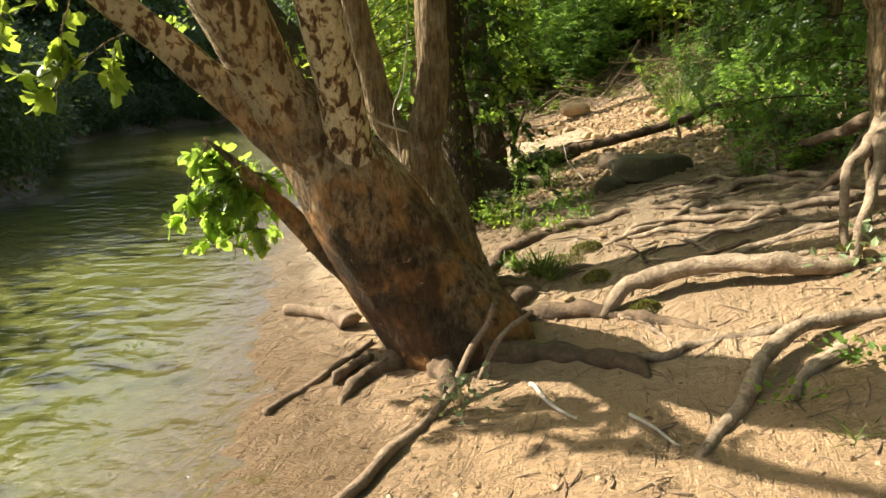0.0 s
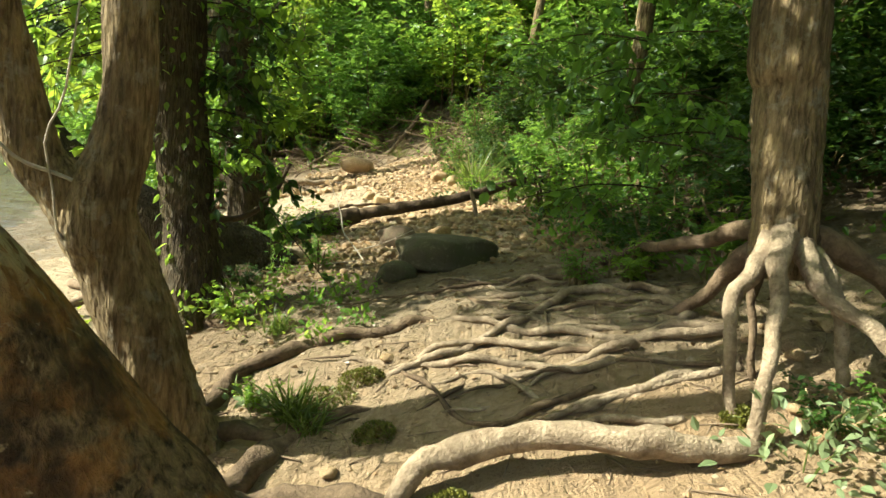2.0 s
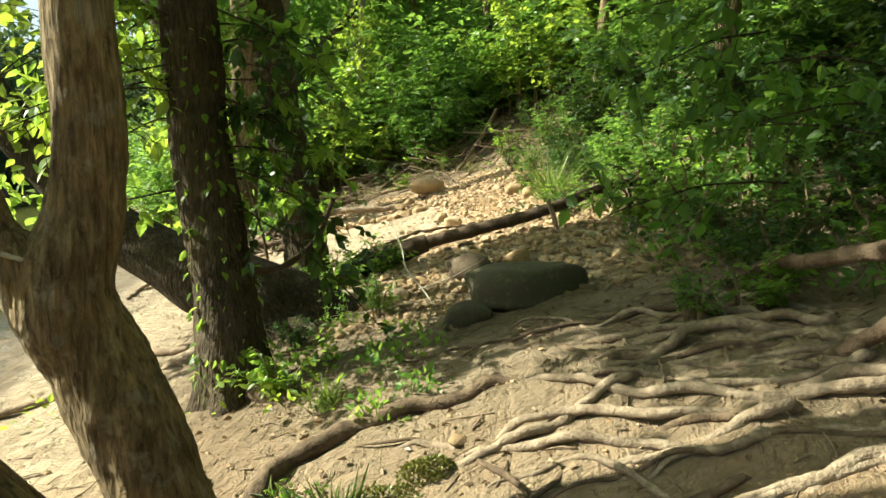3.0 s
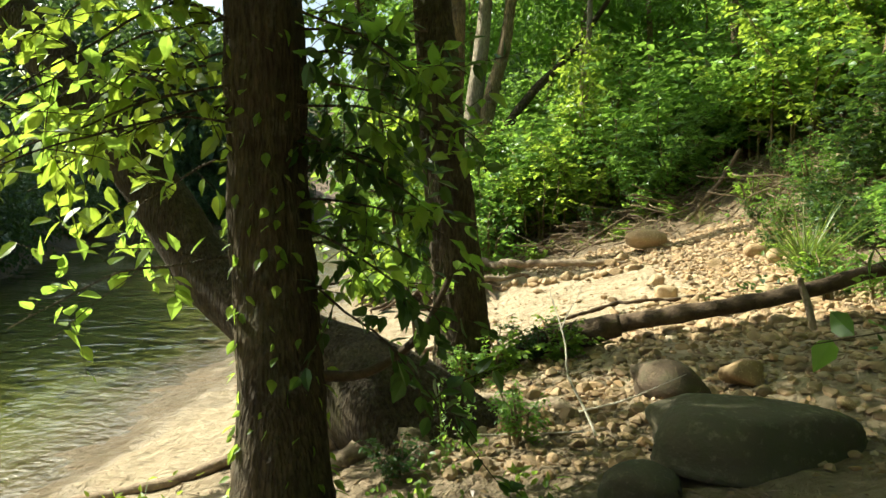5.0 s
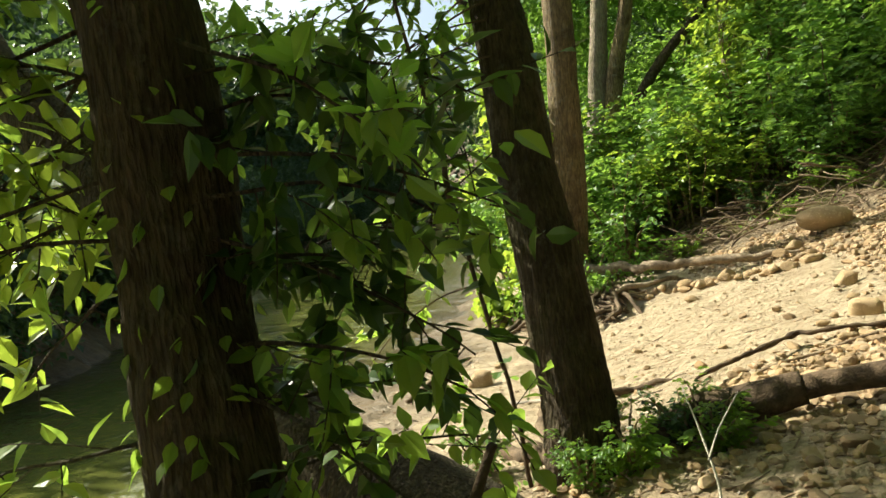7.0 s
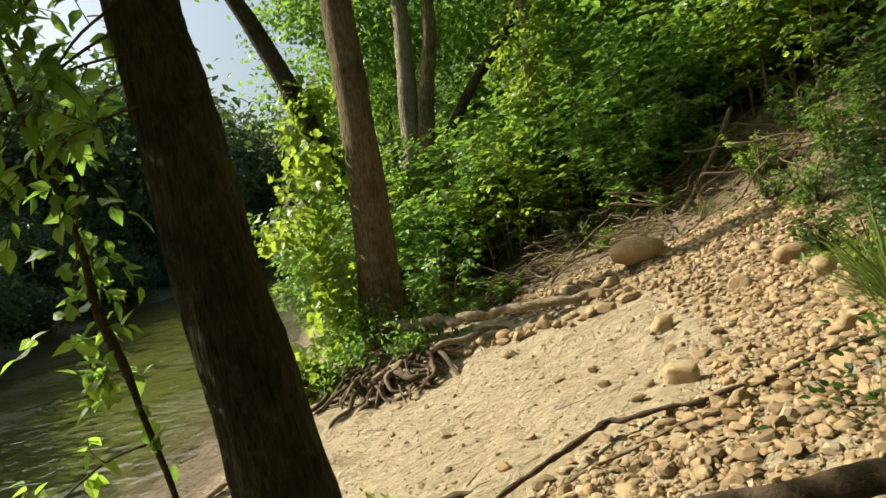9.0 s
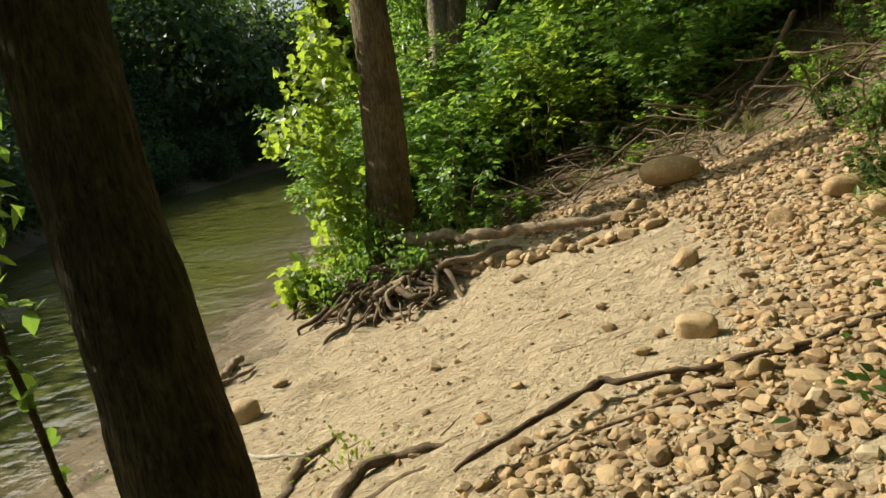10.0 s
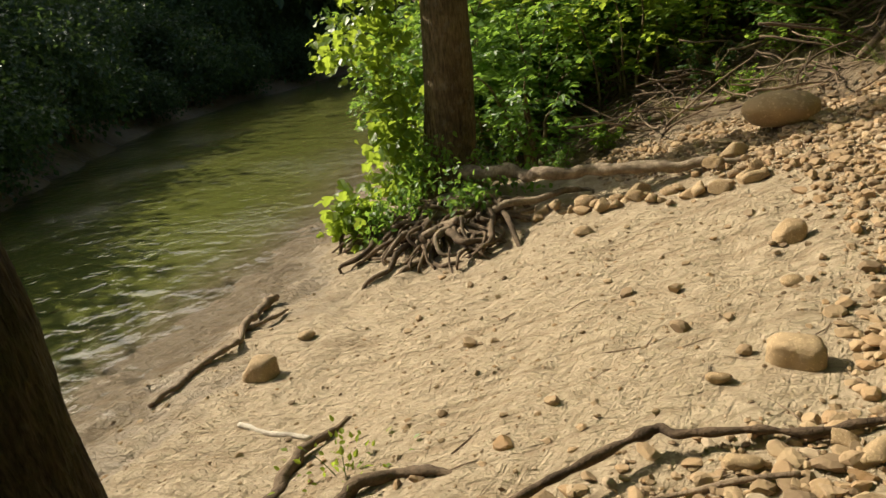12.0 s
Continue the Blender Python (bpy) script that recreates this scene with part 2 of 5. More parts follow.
LEAF_SUN = leaf_material("yellow_green_leaf", (0.085, 0.155, 0.02), (0.19, 0.275, 0.04), (0.47, 0.60, 0.06), 0.5)
LEAF_PALE = leaf_material("pale_weed_leaf", (0.16, 0.21, 0.10), (0.30, 0.36, 0.18), (0.30, 0.38, 0.12), 0.3)
GRASS = leaf_material("grass_blade", (0.05, 0.09, 0.015), (0.16, 0.20, 0.04), (0.25, 0.32, 0.05), 0.35)
STRAW = leaf_material("dry_grass", (0.19, 0.16, 0.06), (0.36, 0.31, 0.14), (0.30, 0.27, 0.09), 0.3)
MOSS = leaf_material("moss", (0.10, 0.105, 0.015), (0.23, 0.22, 0.04), (0.2, 0.2, 0.03), 0.2)
LITTER = leaf_material("dead_leaf", (0.13, 0.075, 0.035), (0.34, 0.23, 0.12), (0.2, 0.12, 0.05), 0.2)


# ---- mesh tools ----
rng = np.random.default_rng(7)


class Shape:
    """Collects vertices and faces for one mesh."""

    def __init__(self):
        self.v, self.f, self.n = [], [], 0

    def add(self, v, f):
        self.v.append(np.asarray(v, float))
        self.f.append(np.asarray(f, int) + self.n)
        self.n += len(v)

    def mesh(self, name, mat, smooth=True):
        me = bpy.data.meshes.new(name)
        faces = [row for block in self.f for row in block.tolist()]
        me.from_pydata(np.concatenate(self.v).tolist(), [], faces)
        me.materials.append(mat)
        if smooth:
            me.polygons.foreach_set("use_smooth", [True] * len(me.polygons))
        me.update()
        return me


def spline(pts, n):
    """Catmull-Rom through pts, each a row of coordinates and a radius."""
    p = np.asarray(pts, float)
    p = np.vstack([2 * p[0] - p[1], p, 2 * p[-1] - p[-2]])
    t = np.linspace(0, len(p) - 3 - 1e-9, n)
    i = t.astype(int)
    u = (t - i)[:, None]
    a, b, c, d = p[i], p[i + 1], p[i + 2], p[i + 3]
    return 0.5 * (2 * b + (c - a) * u + (2 * a - 5 * b + 4 * c - d) * u**2 + (3 * b - a - 3 * c + d) * u**3)


def tube(shape, pts, n=24, seg=12, lump=0.12, freq=3.0, wander=0.0, flare=0, ridge=0.0):
    """A bent, knobbly round bar; pts are rows of x, y, z, radius. flare: lobes of the foot."""
    s = spline(pts, n)
    c, r = s[:, :3].copy(), np.maximum(s[:, 3], 0.002)
    seed = rng.uniform(0, 50, 3)
    if wander:
        for i in range(1, n - 1):
            c[i] += wander * np.array(noise.noise_vector(Vector(c[i] * freq + seed)))
    tan = np.gradient(c, axis=0)
    tan /= np.linalg.norm(tan, axis=1)[:, None] + 1e-9
    ref = np.array([0.31, 0.82, 0.2]) if abs(tan[0] @ [0.31, 0.82, 0.2]) < 0.8 else np.array([1.0, 0, 0])
    step = float(np.linalg.norm(c[-1] - c[0])) / n
    rings, grain = [], freq * 0.6 / max(float(np.median(r)) * 4, 0.15)
    for i in range(n):
        ref = ref - (ref @ tan[i]) * tan[i]
        ref /= np.linalg.norm(ref)
        side = np.cross(tan[i], ref)
        for j in range(seg):
            a = 2 * math.pi * j / seg
            way = math.cos(a) * ref + math.sin(a) * side
            k = 1 + lump * noise.noise(Vector((c[i] + way * r[i]) * grain + seed))
            if ridge:
                turn = Vector((math.cos(a), math.sin(a), 0)) * (r[i] * 24)
                k += ridge * noise.noise(turn + Vector((0, 0, i * step * 3.2)) + Vector(seed)) + 0.6 * ridge * noise.noise(turn * 2.1 + Vector((0, 0, i * step * 9)))
            if flare:
                k += 0.30 * max(0.0, 1 - i / n * 4.5) * math.cos(flare * a + seed[0])
            rings.append(c[i] + way * r[i] * k)
    f = [(i * seg + j, i * seg + (j + 1) % seg, (i + 1) * seg + (j + 1) % seg, (i + 1) * seg + j) for i in range(n - 1) for j in range(seg)]
    shape.add(rings, f)
    m = len(rings)
    shape.add([c[0], c[-1]], np.zeros((0, 3), int))
    shape.f.append(np.array([(shape.n - 2, shape.n - 2 - m + (j + 1) % seg, shape.n - 2 - m + j) for j in range(seg)]))
    shape.f.append(np.array([(shape.n - 1, shape.n - 2 - seg + j, shape.n - 2 - seg + (j + 1) % seg) for j in range(seg)]))
    return shape


OUTLINES = {
    "small": ([(0, 0), (-0.32, 0.45), (0, 1.0), (0.32, 0.45)], [(0, 2, 1), (0, 3, 2)]),
    "oval": ([(0, 0), (-0.24, 0.22), (-0.30, 0.52), (-0.15, 0.82), (0, 1.08), (0.15, 0.82), (0.30, 0.52), (0.24, 0.22), (0, 0.5)],
             [(0, 8, 1), (1, 8, 2), (2, 8, 3), (3, 8, 4), (0, 7, 8), (7, 6, 8), (6, 5, 8), (5, 4, 8)]),
    "lobed": ([(0, 0), (-0.30, 0.08), (-0.55, 0.42), (-0.28, 0.48), (-0.32, 0.85), (0, 1.1), (0.32, 0.85), (0.28, 0.48), (0.55, 0.42), (0.30, 0.08), (0, 0.45)],
              [(0, 10, 1), (1, 10, 2), (2, 10, 3), (3, 10, 4), (4, 10, 5), (5, 10, 6), (6, 10, 7), (7, 10, 8), (8, 10, 9), (9, 10, 0)]),
    "blade": ([(-0.02, 0), (0.02, 0), (0.025, 0.4), (-0.025, 0.4), (0.018, 0.75), (-0.018, 0.75), (0, 1.0)],
              [(0, 1, 2), (0, 2, 3), (3, 2, 4), (3, 4, 5), (5, 4, 6)]),
    "reed": ([(-0.006, 0), (0.006, 0), (0.008, 0.4), (-0.008, 0.4), (0.006, 0.75), (-0.006, 0.75), (0, 1.0)],
             [(0, 1, 2), (0, 2, 3), (3, 2, 4), (3, 4, 5), (5, 4, 6)]),
}


def leaves(shape, at, along, size, kind="small", fold=0.25, droop=0.25):
    """Leaves at the points at, each pointing along its row of along."""
    at, along, size = np.asarray(at, float), np.asarray(along, float), np.broadcast_to(size, len(at))
    xy, f = OUTLINES[kind]
    xy, f = np.array(xy), np.array(f)
    w = along / (np.linalg.norm(along, axis=1)[:, None] + 1e-9)
    up = rng.normal(0, 0.45, w.shape) + [0, 0, 1]
    side = np.cross(w, up)
    side /= np.linalg.norm(side, axis=1)[:, None] + 1e-9
    up = np.cross(side, w)
    z = np.abs(xy[:, 0]) * fold - droop * xy[:, 1] ** 2 * 0.5
    v = at[:, None] + size[:, None, None] * (xy[None, :, :1] * side[:, None] + xy[None, :, 1:] * w[:, None] + z[None, :, None] * up[:, None])
    faces = f[None] + (np.arange(len(at)) * len(xy))[:, None, None]
    shape.add(v.reshape(-1, 3), faces.reshape(-1, f.shape[1]))


def thing(name, label, category, at=(0, 0, 0), group="", kind=""):
    ob = new(name)
    ob.empty_display_size = 0.1
    ob.location = at
    return tagged(ob, label, category, group, kind)


def part(name, me, parent, label=""):
    """A mesh, given in world metres, as a part of its thing."""
    ob = new(name, me)
    ob.parent = parent
    m = Matrix.Translation(parent.location) if parent.parent is None else Matrix.Translation(parent.parent.location)
    ob.matrix_parent_inverse = m.inverted() if parent.parent is None else Matrix.Identity(4)
    return tagged(ob, label)


# ---- the lie of the land ----
WATER_Z = -0.75
ROW_Y = np.array([-6, 3, 5, 7, 9, 13, 16, 19, 24, 40])
COL_D = np.array([-9, 0, 1.5, 3, 4, 5, 6, 7, 8.5, 12, 20, 40])
LAND = np.array([
    [-2, -.75, -.62, -.45, -.25, .0, .25, .5, .9, 2.2, 5, 12],
    [-2, -.75, -.62, -.43, -.2, .0, .2, .45, .9, 2.2, 5, 12],
    [-2, -.75, -.58, -.35, -.06, .25, .5, .75, 1.2, 2.5, 5.5, 12],
    [-2, -.75, -.5, -.05, .2, .45, .65, .85, 1.3, 2.6, 5.5, 12],
    [-2, -.75, -.5, -.1, .13, .33, .55, .75, 1.1, 2.4, 5.3, 12],
    [-2, -.75, -.63, -.5, -.15, .15, .4, .55, .95, 2.2, 5, 12],
    [-2, -.75, -.65, -.5, -.28, -.05, .15, .4, .85, 2.2, 5, 12],
    [-2, -.75, -.6, -.35, -.1, .1, .4, .65, 1.1, 2.6, 5.5, 12],
    [-2, -.75, -.4, 0, .3, .6, .8, 1.0, 1.7, 3.5, 7, 14],
    [-2, -.75, 0, .5, .9, 1.2, 1.5, 1.8, 2.6, 5, 9, 16]])


def shore(y):
    return np.interp(y, [-6, 0, 3.7, 7.5, 12, 18.6, 26, 60, 90], [-.6, -1.3, -2.3, -4.4, -6.7, -9.2, -13.5, -30, -60])


def far_shore(y):
    return np.interp(y, [-40, 0, 8, 12.9, 18.5, 26, 31, 37, 45, 60, 90], [-9, -11, -12.5, -14.2, -20.5, -28, -31, -33.5, -36, -41, -66])


def inland(x, y):
    return (x - shore(y)) * 0.95


def land(x, y):
    """Height of the ground, without its small bumps."""
    x, y = np.atleast_1d(np.asarray(x, float)), np.atleast_1d(np.asarray(y, float))
    d, yc = inland(x, y), np.clip(y, -6, 40)
    j = np.clip(np.searchsorted(ROW_Y, yc) - 1, 0, len(ROW_Y) - 2)
    u = np.clip((yc - ROW_Y[j]) / (ROW_Y[j + 1] - ROW_Y[j]), 0, 1)
    u = u * u * (3 - 2 * u)
    a = np.array([np.interp(d, COL_D, row) for row in LAND])
    i = np.arange(len(x))
    z = a[j, i] * (1 - u) + a[j + 1, i] * u
    off = far_shore(y) - x
    over = np.where(off > -6, np.interp(off, [-6, 0, 3, 20, 60, 140, 400], [-2, -.75, .8, 5, 21, 48, 52]), -9)
    z = z + 0.42 * np.exp(-((x + 5.9) ** 2 + (y - 17.5) ** 2) / 0.9)
    return np.maximum(z, over)


def bumps(x, y):
    p = Vector((x, y, 0))
    return 0.035 * noise.noise(p * 1.7) + 0.026 * noise.noise(p * 5.3) + 0.018 * noise.noise(p * 11) + 0.045 * noise.noise(Vector((x * 4.2 + y * 0.3, y * 0.8, 7))) * min(1.0, max(0.25, (y - 11.0) / 1.5))


def high(x, y):
    return float(land(x, y)[0]) + bumps(x, y)


def on(x, y, up=0.0):
    return (x, y, high(x, y) + up)


RIGHT_EDGE = ([-5, 0, 4, 6, 8, 11, 13, 17, 19.5], [2.0, 2.2, 2.5, 2.9, 2.6, 1.8, 0.8, 0.3, -0.6])


def make_ground():
    core_x, core_y = np.arange(-9, 3.01, 0.065), np.arange(0.5, 20, 0.065)
    out = 0.08 * 1.16 ** np.arange(1, 58)
    out = np.cumsum(out)
    out = out[out < 620]
    xs = np.concatenate([(-9 - out)[::-1], core_x, 3 + out])
    ys = np.concatenate([(0.5 - out)[::-1], core_y, 20 + out])
    gx, gy = [a.ravel() for a in np.meshgrid(xs, ys)]
    z = land(gx, gy)
    near = (np.abs(gx) < 30) & (np.abs(gy) < 50)
    z = z + np.array([bumps(x, y) if k else 0.0 for x, y, k in zip(gx, gy, near)])
    nx, ny = len(xs), len(ys)
    i, j = [a.ravel() for a in np.meshgrid(np.arange(nx - 1), np.arange(ny - 1))]
    q = np.stack([j * nx + i, j * nx + i + 1, (j + 1) * nx + i + 1, (j + 1) * nx + i], 1)
    s = Shape()
    s.add(np.stack([gx, gy, z], 1), q)
    me = s.mesh("ground", GROUND)
    d = inland(gx, gy)
    jit = np.array([noise.noise(Vector((x * 0.8, y * 0.8, 3))) if k else 0.0 for x, y, k in zip(gx, gy, near)])
    edge = np.interp(gy, *RIGHT_EDGE)
    soil = np.clip((gx - edge + 1.2 + jit) / 1.2, 0, 1)
    soil = np.maximum(soil, np.clip((gy - 18.6 + jit * 1.5) / 1.2, 0, 1) * (d > 1.5))
    # brown soil of the path; its dark colour also stands in for shade
    shaded_path_soil = np.clip(1 - np.abs(gy - 8.0 + jit) / 3.9, 0, 1) * np.clip((d - 1.2) / 1.0, 0, 1)
    soil = np.maximum(soil, 0.95 * shaded_path_soil)
    soil = np.maximum(soil, (gx < far_shore(gy) + 0.6).astype(float))
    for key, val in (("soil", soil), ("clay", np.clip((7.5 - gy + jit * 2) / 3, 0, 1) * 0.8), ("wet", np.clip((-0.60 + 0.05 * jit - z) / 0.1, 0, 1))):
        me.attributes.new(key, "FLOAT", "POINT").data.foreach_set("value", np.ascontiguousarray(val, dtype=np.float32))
    ob = new("ground", me)
    tagged(ob, "sandy river bank rising into a wooded slope", "ground", kind="structure")


def make_water():
    xs = np.concatenate([np.arange(-60, -12, 1.5), np.arange(-12, 1.1, 0.25)])
    ys = np.concatenate([np.arange(-60, -2, 2.0), np.arange(-2, 20, 0.25), np.arange(20, 110, 2.0)])
    gx, gy = [a.ravel() for a in np.meshgrid(xs, ys)]
    nx, ny = len(xs), len(ys)
    i, j = [a.ravel() for a in np.meshgrid(np.arange(nx - 1), np.arange(ny - 1))]
    s = Shape()
    s.add(np.stack([gx, gy, np.full(len(gx), WATER_Z)], 1), np.stack([j * nx + i, j * nx + i + 1, (j + 1) * nx + i + 1, (j + 1) * nx + i], 1))
    me = s.mesh("water", WATER)
    depth = np.clip((WATER_Z - land(gx, gy)) / 0.34, 0, 1)
    me.attributes.new("depth", "FLOAT", "POINT").data.foreach_set("value", np.ascontiguousarray(depth, dtype=np.float32))
    ob = new("water", me)
    ob.visible_shadow = False
    tagged(ob, "murky green river with small bright ripples", "river", kind="structure")


make_ground()
make_water()


# ---- trees ----
def bar(name, pts, mat, parent, label="", **how):
    return part(name, tube(Shape(), pts, **how).mesh(name, mat), parent, label)


def ground_root(name, xy, radii, mat, parent, lift=0.25, label="", **how):
    """A root that lies half sunk along the ground; its ends go under."""
    r = np.interp(np.linspace(0, 1, len(xy)), np.linspace(0, 1, len(radii)), radii)
    r = r * 0.6
    pts = [(*on(x, y, k * lift), k) for (x, y), k in zip(xy, r)]
    last = pts[-1]
    pts[-1] = (last[0], last[1], last[2] - last[3] * 1.3, last[3] * 0.6)
    return bar(name, pts, mat, parent, label, **{"n": 10 * len(xy), "seg": 10, "lump": 0.5, "wander": 0.06, "freq": 4.0, **how})


def clumped(shape, centre, radii, clumps, per, spread, size, kind="small", low=-1.0):
    """Leaves in loose clumps through an uneven ellipsoid."""
    c = rng.normal(size=(clumps, 3))
    c /= np.linalg.norm(c, axis=1)[:, None]
    c *= rng.uniform(0.35, 1.0, (clumps, 1)) ** 0.6
    c = c[c[:, 2] > low]
    c = c * radii * rng.uniform(0.75, 1.15, (len(c), 1)) + centre
    at = np.repeat(c, per, 0) + rng.normal(0, spread, (len(c) * per, 3)) * [1, 1, 0.7]
    way = rng.normal(0, 1, at.shape) + (at - np.repeat(c, per, 0)) * 2 + [0, 0, -0.5]
    leaves(shape, at, way, size * rng.uniform(0.6, 1.25, len(at)), kind)


def crown(parent, centre, radii, clumps, per, spread, size, mat, label="", kind="small"):
    s = Shape()
    clumped(s, np.array(centre), np.array(radii), clumps, per, spread, size, kind)
    return part("crown", s.mesh("crown", mat, False), parent, label)


def spray(parent, start, way, length, leaf, mat, wood, kind="oval", twigs=7, sag=0.35, each=9):
    """A leafy side branch: a thin bent twig with side twigs and their leaves."""
    start, way = np.array(start, float), np.array(way, float)
    way /= np.linalg.norm(way)
    pts = [(*(start + way * length * u + [0, 0, -sag * length * u * u]), 0.006 * (1 - 0.75 * u) + 0.002) for u in np.linspace(0, 1, 6)]
    wood_shape, leaf_shape = Shape(), Shape()
    tube(wood_shape, pts, 14, 6, 0.1, 3.0, 0.03)
    at, dirs = [], []
    for i in range(twigs):
        u = 0.15 + 0.85 * (i + rng.uniform(0, 0.9)) / twigs
        base = start + way * length * u + [0, 0, -sag * length * u * u]
        out = way * rng.uniform(0.1, 0.9) + rng.normal(0, 0.65, 3) + [0, 0, -0.1]
        out /= np.linalg.norm(out)
        reach = length * rng.uniform(0.2, 0.45)
        bend = rng.normal(0, 0.18, 3) + [0, 0, -0.22]
        tube(wood_shape, [(*base, 0.003), (*(base + out * reach * 0.5 + bend * reach * 0.25), 0.0025), (*(base + out * reach + bend * reach), 0.002)], 6, 5, 0.0)
        for j in range(each):
            v = 0.1 + 0.9 * (j + rng.uniform(0, 0.8)) / each
            at.append(base + out * reach * v + bend * reach * v * v)
            dirs.append(out * 0.5 + rng.normal(0, 0.6, 3) + [0, 0, -0.35])
    leaves(leaf_shape, at, dirs, leaf * rng.uniform(0.65, 1.2, len(at)), kind)
    b = part("branch", wood_shape.mesh("branch", wood), parent)
    part("leaves", leaf_shape.mesh("leaves", mat, False), b)


def vine(parent, pts, leaf, mat, n=60):
    """A climbing stem with leaves along it."""
    s = Shape()
    tube(s, pts, 30, 7, 0.15, 3.0, 0.03)
    b = part("vine", s.mesh("vine", LOGWOOD), parent, "dark woody climbing vine")
    c = spline(pts, n)[:, :3]
    ls = Shape()
    leaves(ls, c + rng.normal(0, 0.05, c.shape), rng.normal(0, 1, c.shape) + [0, 0, -0.6], leaf * rng.uniform(0.6, 1.2, n), "lobed")
    part("leaves", ls.mesh("leaves", mat, False), b)


def make_sycamore():
    t = thing("sycamore_tree", "large leaning sycamore with rusty and cream flaking bark", "tree", on(-1.2, 5.0))
    bar("trunk", [(-1.12, 5.05, -0.95, 0.554), (-1.2, 5.02, -0.55, 0.504), (-1.42, 4.92, -0.15, 0.454), (-1.62, 4.8, 0.22, 0.437), (-1.88, 4.56, 0.75, 0.361), (-2.05, 4.4, 1.05, 0.252), (-2.12, 4.3, 1.3, 0.168)],
        SYC_OLD, t, "rusty brown plated bark", n=110, seg=90, lump=0.16, freq=3.0, flare=5, ridge=0.022)
    bar("limb", [(-1.95, 4.55, 0.75, 0.218), (-2.3, 4.38, 1.1, 0.151), (-2.5, 4.25, 1.34, 0.130), (-2.8, 4.0, 1.71, 0.113), (-3.04, 3.8, 1.98, 0.101), (-3.9, 3.3, 2.9, 0.084), (-5.0, 2.8, 4.4, 0.042)],
        SYC_BROWN, t, "slim brown limb reaching over the water", n=36, seg=18)
    bar("limb", [(-2.0, 4.45, 0.95, 0.277), (-2.19, 4.2, 1.44, 0.218), (-2.27, 3.9, 1.94, 0.214), (-2.5, 3.4, 3.0, 0.185), (-2.9, 2.8, 4.5, 0.126), (-3.2, 2.4, 6.5, 0.059)],
        SYC_BROWN, t, "limb with cream and brown patches", n=40, seg=24)
    bar("limb", [(-1.74, 4.66, 0.45, 0.252), (-1.75, 4.44, 0.9, 0.181), (-1.74, 4.3, 1.3, 0.151), (-1.72, 4.0, 1.9, 0.139), (-1.75, 3.6, 2.8, 0.126), (-1.9, 3.2, 4.5, 0.084), (-2.0, 3.0, 6.5, 0.042)],
        SYC_YOUNG, t, "limb with cream flaking bark", n=40, seg=24)
    bar("limb", [(-1.75, 4.95, -0.2, 0.185), (-2.05, 4.93, 0.02, 0.143), (-2.33, 4.9, 0.25, 0.100), (-2.62, 4.7, 0.66, 0.062), (-2.80, 4.58, 0.90, 0.034), (-2.98, 4.5, 1.08, 0.012)], SYC_BROWN, t, "low dark limb", n=26, seg=14)
    for xy, r in (([(-1.1, 5.1), (-0.61, 5.40), (-0.05, 5.27), (0.35, 5.1), (0.62, 4.85)], (0.19, 0.10, 0.05)),
                  ([(-1.0, 4.75), (-0.6, 4.68), (-0.09, 4.56), (0.17, 4.42), (0.3, 4.2)], (0.20, 0.13, 0.05)),
                  ([(0.0, 4.5), (0.3, 4.55), (0.58, 4.68), (1.07, 4.67), (1.45, 4.72)], (0.06, 0.055, 0.04)),
                  ([(-0.02, 5.25), (0.21, 5.1), (0.33, 4.85), (0.38, 4.65)], (0.04, 0.03, 0.02)),
                  ([(-1.5, 4.75), (-1.72, 4.4), (-1.75, 4.1), (-1.7, 3.9)], (0.16, 0.08, 0.03)),
                  ([(-1.2, 4.6), (-1.05, 4.3), (-0.9, 4.1)], (0.22, 0.10, 0.03)),
                  ([(-1.1, 5.2), (-0.8, 5.7), (-0.55, 6.05), (-0.2, 6.1)], (0.18, 0.1, 0.05))):
        ground_root("root", xy, r, ROOT_DARK if xy[0][0] < -0.9 else ROOT, t, 0.15)
    crown(t, (-3.6, 2.6, 6.6), (2.6, 2.4, 1.5), 70, 45, 0.3, 0.20, LEAF, "sunlit green crown", "lobed")
    for start, way in (((-2.9, 3.95, 1.8), (-0.9, -0.2, 0.0)), ((-3.2, 3.7, 2.2), (-0.5, 0.2, -0.5)), ((-3.5, 3.55, 2.45), (-0.8, 0.5, -0.3)), ((-3.9, 3.3, 2.9), (-0.4, 0.8, -0.7)), ((-3.7, 3.4, 2.7), (-0.9, 0.3, -0.6))):
        spray(t, start, way, 0.75, 0.15, LEAF_SUN, SYC_BROWN, "lobed", 5, 0.5, 5)
    for start, way in (((-2.70, 4.62, 0.78), (-0.7, 0.1, 0.1)), ((-2.72, 4.6, 0.8), (-0.2, 0.4, 0.1)), ((-2.62, 4.7, 0.66), (-0.8, 0.4, 0.0)), ((-2.66, 4.65, 0.7), (-0.9, -0.3, 0.2)), ((-2.55, 4.75, 0.58), (-0.5, 0.7, -0.1))):
        spray(t, start, way, 0.5, 0.10, LEAF, SYC_BROWN, "oval", 6, 0.7, 7)
    state = rng.bit_generator.state
    for k in range(9):
        f = k / 8
        spray(t, (-2.66 - 0.30 * f, 4.67 - 0.16 * f, 0.72 + 0.34 * f), (rng.uniform(-0.9, 0.2), rng.uniform(-0.4, 0.5), rng.uniform(-0.7, 0.2)), rng.uniform(0.3, 0.5), 0.12, LEAF, SYC_BROWN, "lobed", 5, 0.6, 6)
    rng.bit_generator.state = state


